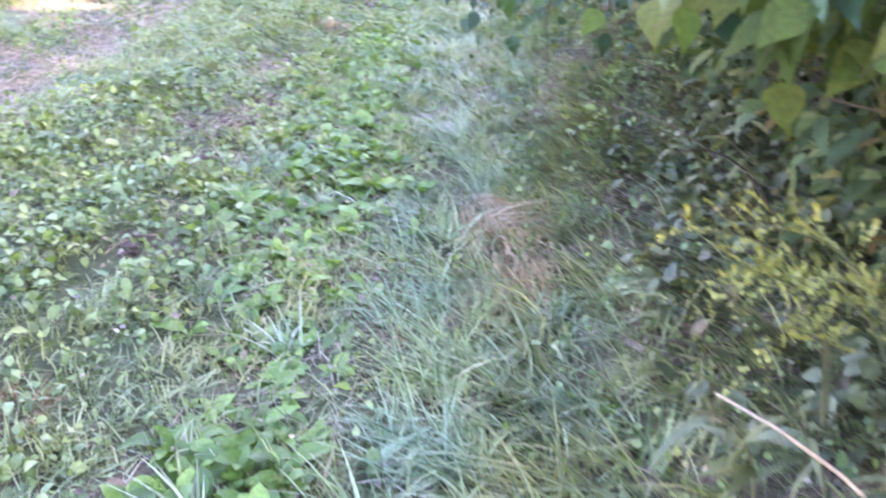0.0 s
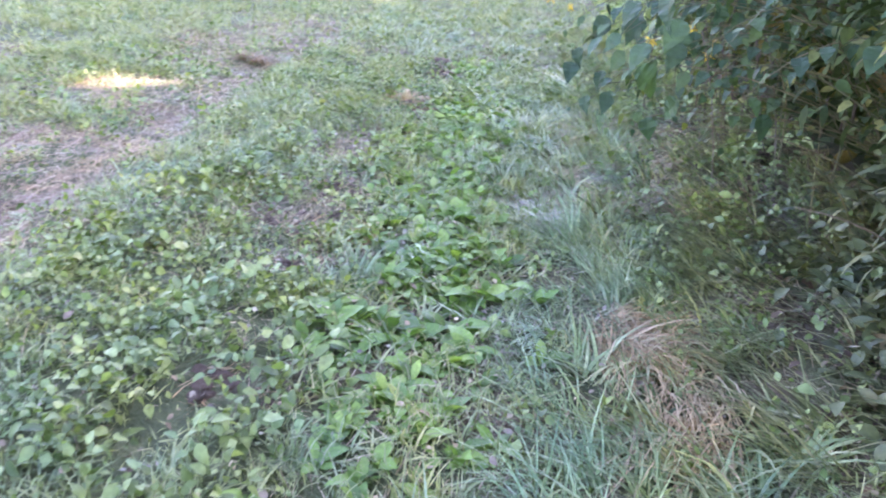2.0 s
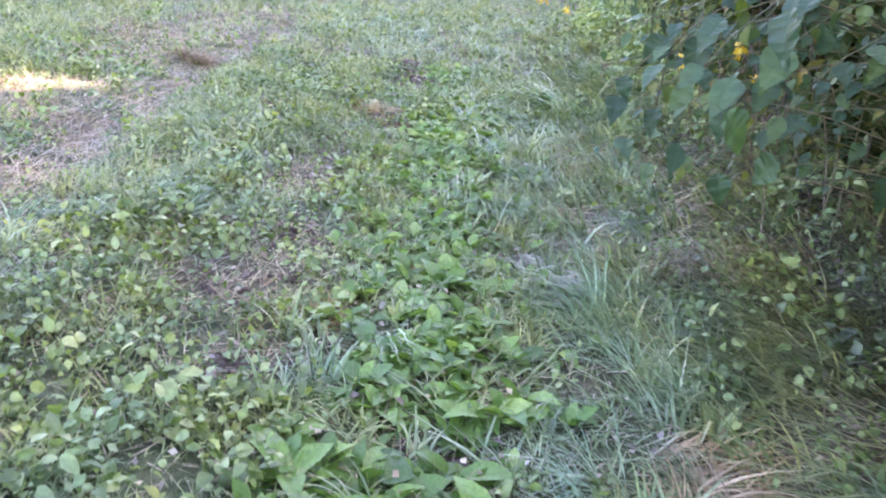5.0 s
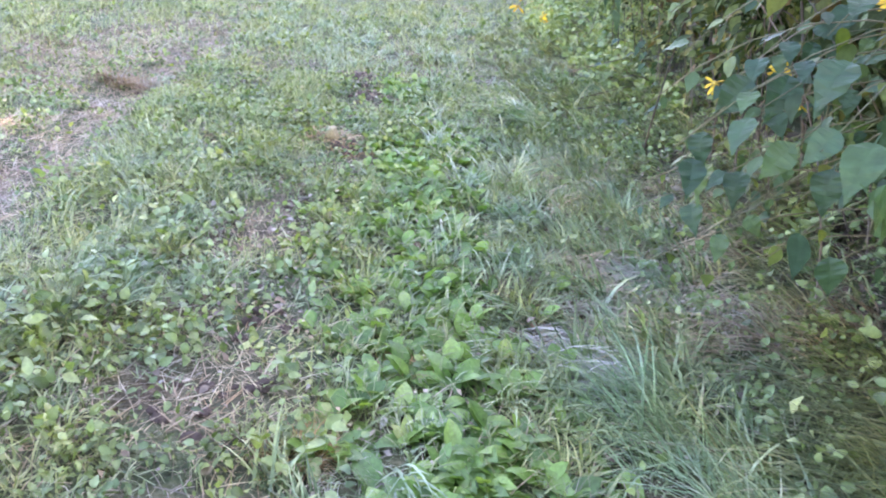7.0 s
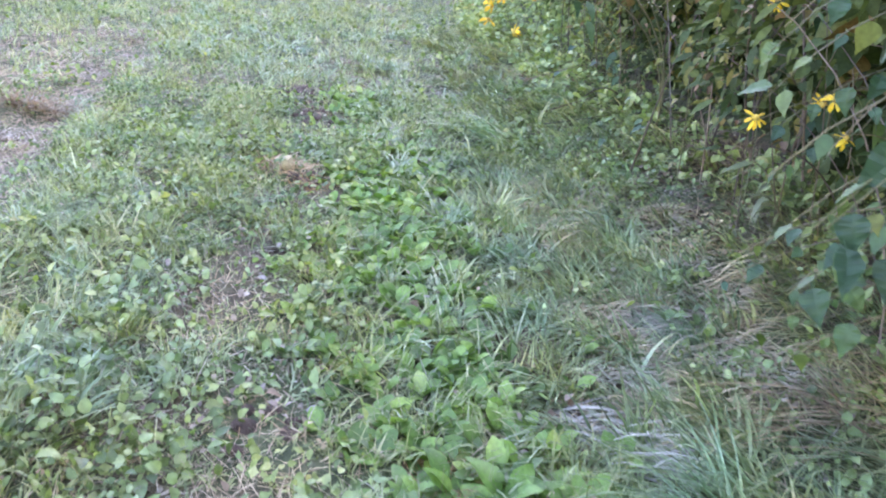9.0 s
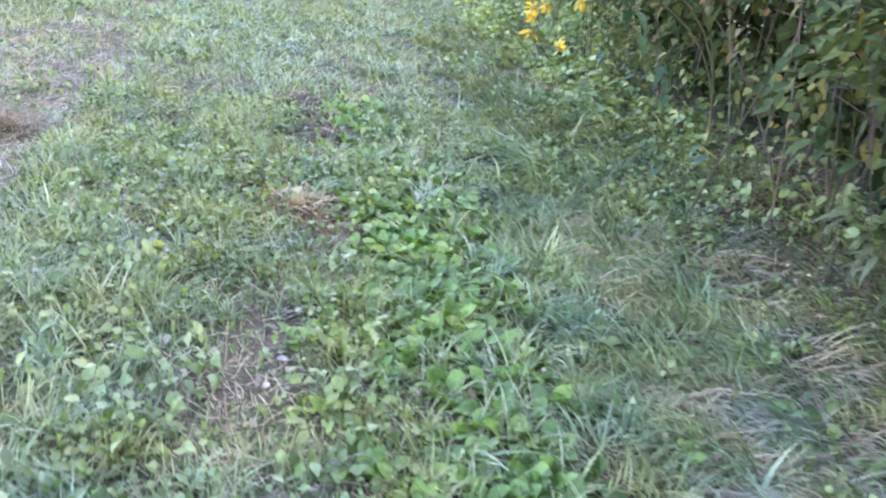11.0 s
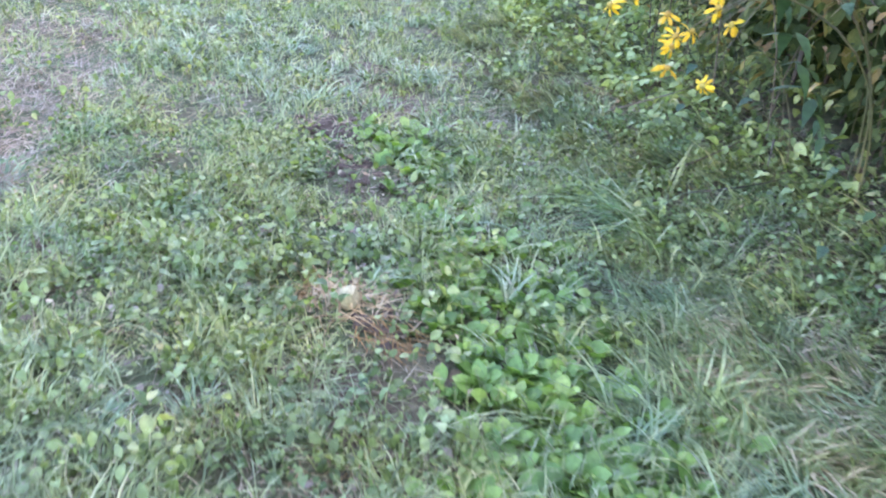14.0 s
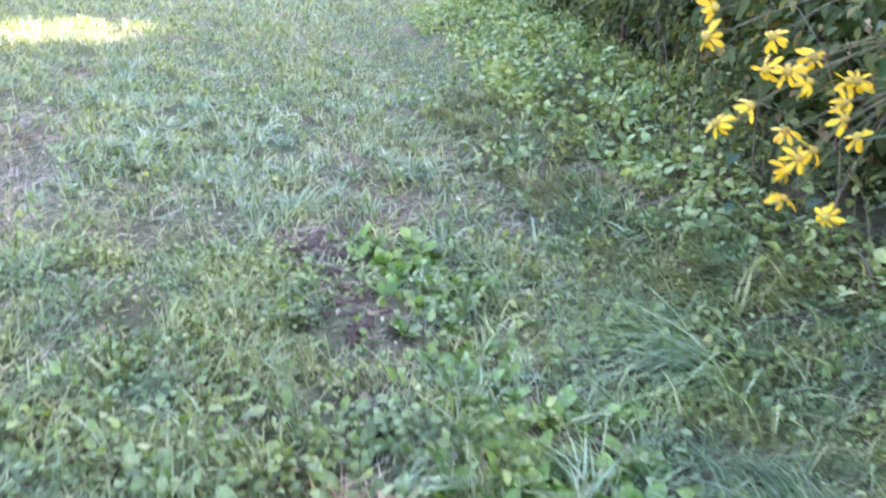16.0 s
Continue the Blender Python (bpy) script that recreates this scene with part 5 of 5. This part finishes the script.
# dead straw nest with a pale chip, and the rut's straw heap
tuft(-1.21, 7.13, 300, 0.14, 0.007, 0.16, "orange_straw", "ring of flattened orange-brown dead grass", 0.0, 3.14, "dead_grass_patch", 1.15)
tuft(-1.06, 6.92, 90, 0.13, 0.006, 0.11, "russet", "dark russet dead grass below a straw ring", 5.2, 0.8, "dead_grass_patch", 1.3)
for nx, ny in ((-0.22, 4.76), (-0.12, 4.66), (-0.16, 4.56)):
    tuft(nx, ny, 70, 0.24, 0.007, 0.10, "grey_straw", "swath of grey dead grass lying flat", 5.7, 0.7, "dead_grass_patch", 1.2)
for nx, ny in ((-0.02, 4.95), (0.12, 4.8), (0.05, 5.15), (0.42, 5.3), (0.52, 4.95), (0.5, 5.85), (0.3, 6.45), (0.15, 6.95), (0.45, 6.75),
               (0.2, 5.4), (0.32, 5.05), (0.35, 5.65), (0.05, 5.55), (0.15, 6.2), (0.32, 6.1), (-0.05, 6.6), (0.55, 6.3), (0.6, 5.5)):
    tuft(nx, ny, 130, 0.2, 0.008, 0.16, "straw", "swath of pale dead grass lying flat", 5.4, 1.2, "dead_grass_patch", 1.0)
for nx, ny in ((-1.2, 3.68), (-1.15, 2.72), (-1.3, 4.3), (-1.22, 4.78), (-1.36, 5.6), (-1.28, 6.2), (0.62, 5.4), (0.85, 6.3), (-1.08, 5.2)):
    tuft(nx, ny, 60, 0.11, 0.004, 0.14, "nest", "thin mat of brown dead grass on bare soil", 0.0, 3.14, "dead_grass_patch", 1.2)
for nx, ny in ((-1.12, 9.1), (-1.07, 8.88), (-0.98, 8.5), (-0.93, 8.2)):
    tuft(nx, ny, 80, 0.11, 0.006, 0.15, "rut_straw", "reddish dead grass round a scrape of bare soil", 0.0, 3.14, "dead_grass_patch", 1.2)
for nx, ny, na, nm in ((0.62, 4.55, 2.9, "nest"), (0.8, 4.35, 3.0, "weedy"), (0.75, 4.1, 2.8, "weedy"), (0.9, 4.7, 3.1, "nest"), (0.6, 3.9, 2.9, "weedy"), (0.95, 4.0, 3.0, "weedy"), (0.7, 3.6, 2.8, "weedy"), (0.85, 5.1, 3.0, "weedy")):
    tuft(nx, ny, 80, 0.36, 0.011, 0.17, nm, "long straw-coloured grass swept flat from the hedge", na, 0.45, "dead_grass_patch", 1.1)
for nx, ny, na in ((0.2, 3.36, 0.2), (0.27, 3.27, 4.7), (0.2, 3.12, 1.6), (0.36, 3.0, 4.6), (0.3, 2.75, 4.4)):
    tuft(nx, ny, 150, 0.28, 0.008, 0.16, "nest", "flattened nest of brownish dead straw", na, 0.5, "dead_grass_patch", 1.22)
for k in range(7):
    tuft(-2.72 + rng.normal(0, 0.16), 8.15 + rng.normal(0, 0.09), 130, 0.13, 0.004, 0.12, "russet" if k % 2 else "straw", "heap of brown dead grass in the wheel rut", None, 3.14, "dead_grass_patch")


def lump(name, x, y, size, mat, label, category, flat=0.6, group=""):
    """A knobbly clod or chip, half sunk in the ground."""
    bm = bmesh.new()
    bmesh.ops.create_icosphere(bm, subdivisions=2, radius=1)
    for v in bm.verts:
        v.co *= 1 + 0.45 * noise.noise(v.co * 1.4 + Vector((x * 9, y * 9, 0))) + 0.2 * noise.noise(v.co * 4.0 + Vector((y * 9, x * 9, 3)))
        v.co = Vector((v.co.x * size[0], v.co.y * size[1], v.co.z * size[2] * flat))
    me = bpy.data.meshes.new(name)
    bm.to_mesh(me)
    bm.free()
    me.materials.append(MAT[mat])
    ob = new(name, me)
    ob.location = (x, y, float(ground_z(x, y)) + 0.2 * size[2])
    ob.rotation_euler = (0, 0, (x * 7 + y * 3) % 6.28)
    return tagged(ob, label, category, group)


lump("wood_chip", -1.16, 7.05, (0.045, 0.036, 0.07), "chip", "pale cream wood chip in dead grass", "wood chip", 0.8)
for cx, cy, rx, ry, count in ((-1.08, 6.95, 0.07, 0.12, 16), (-1.1, 8.95, 0.15, 0.24, 60), (-0.98, 8.3, 0.12, 0.18, 34), (-0.45, 3.42, 0.09, 0.06, 12), (-2.7, 8.13, 0.16, 0.09, 14),
                              (-1.2, 3.68, 0.10, 0.08, 10), (-1.15, 2.72, 0.10, 0.08, 10), (-1.27, 4.25, 0.14, 0.14, 12), (-1.2, 4.75, 0.12, 0.18, 10)):
    for k in range(count):
        q = rng.uniform(0.012, 0.038) 
        lump("soil_clod", cx + rng.normal(0, rx * 0.7), cy + rng.normal(0, ry * 0.7), (q, q * rng.uniform(0.6, 1.0), q * 0.8), "clod", "dark crumbly clod of bare earth", "clod", 0.55, "clods of earth")

# ---- fallen leaves ----
DRY = [mesh_np("fallen_leaf", *leaf_shape([(0.1, 0.6), (0.3, 1.0), (0.6, 0.8), (0.85, 0.35)], 0.36, 0.3 + 0.15 * k, 0.1 + 0.2 * k, 0.03), "dry_leaf") for k in range(3)]
x, y, r = spots(800, -2.2, 1.25, 1.3, 10.0, lambda x, y: 0.07 + 0.75 * smooth(0.4, 0.8, x), 51)
for i in range(len(x)):
    ob = new("fallen_leaf", DRY[i % 3])
    s = r.uniform(0.025, 0.065)
    ob.matrix_basis = Matrix.Translation((x[i], y[i], float(ground_z(x[i], y[i])) + 0.022)) @ Euler((r.normal(0, 0.3), r.normal(0, 0.4), r.uniform(0, 6.28))).to_matrix().to_4x4() @ Matrix.Scale(s, 4)
    tagged(ob, "curled brown fallen leaf lying in the grass", "leaf", "fallen leaves")


# ---- taller weeds in the field ----


def field_weed(x, y, height, label):
    t = thing("field_weed", (x, y, float(ground_z(x, y)) - 0.01), label, "plant", "field weeds")
    for k in range(7):
        a, le = k * 0.9 + rng.uniform(0, 0.5), height * rng.uniform(0.6, 1.0)
        tip = (math.cos(a) * le * 0.4, math.sin(a) * le * 0.4, le)
        pts = arc((0, 0, 0), (tip[0] * 0.2, tip[1] * 0.2, le * 0.7), tip, 7)
        part("stem", mesh_np("stem", *tube(pts, 0.005, 0.002, 5), "stem"), t)
        n = 12
        f = rng.uniform(0.2, 1.0, n)
        p = np.array([tuple(pts[int(q * 6)]) for q in f]) + rng.normal(0, 0.012, (n, 3))
        part("foliage", mesh_np("foliage", *strew(LANCE, p, rng.uniform(0, 6.28, n), rng.normal(0.2, 0.4, n), rng.normal(0, 0.4, n), rng.uniform(0.06, 0.10, n)), "turf"), t, None, "", "stuff")
    return t


for x, y, h in ((-4.7, 12.9, 0.6), (-4.4, 13.2, 0.5), (-5.0, 12.6, 0.45), (-4.9, 13.3, 0.5)):
    field_weed(x, y, h, "bushy green weed standing above the field grass")
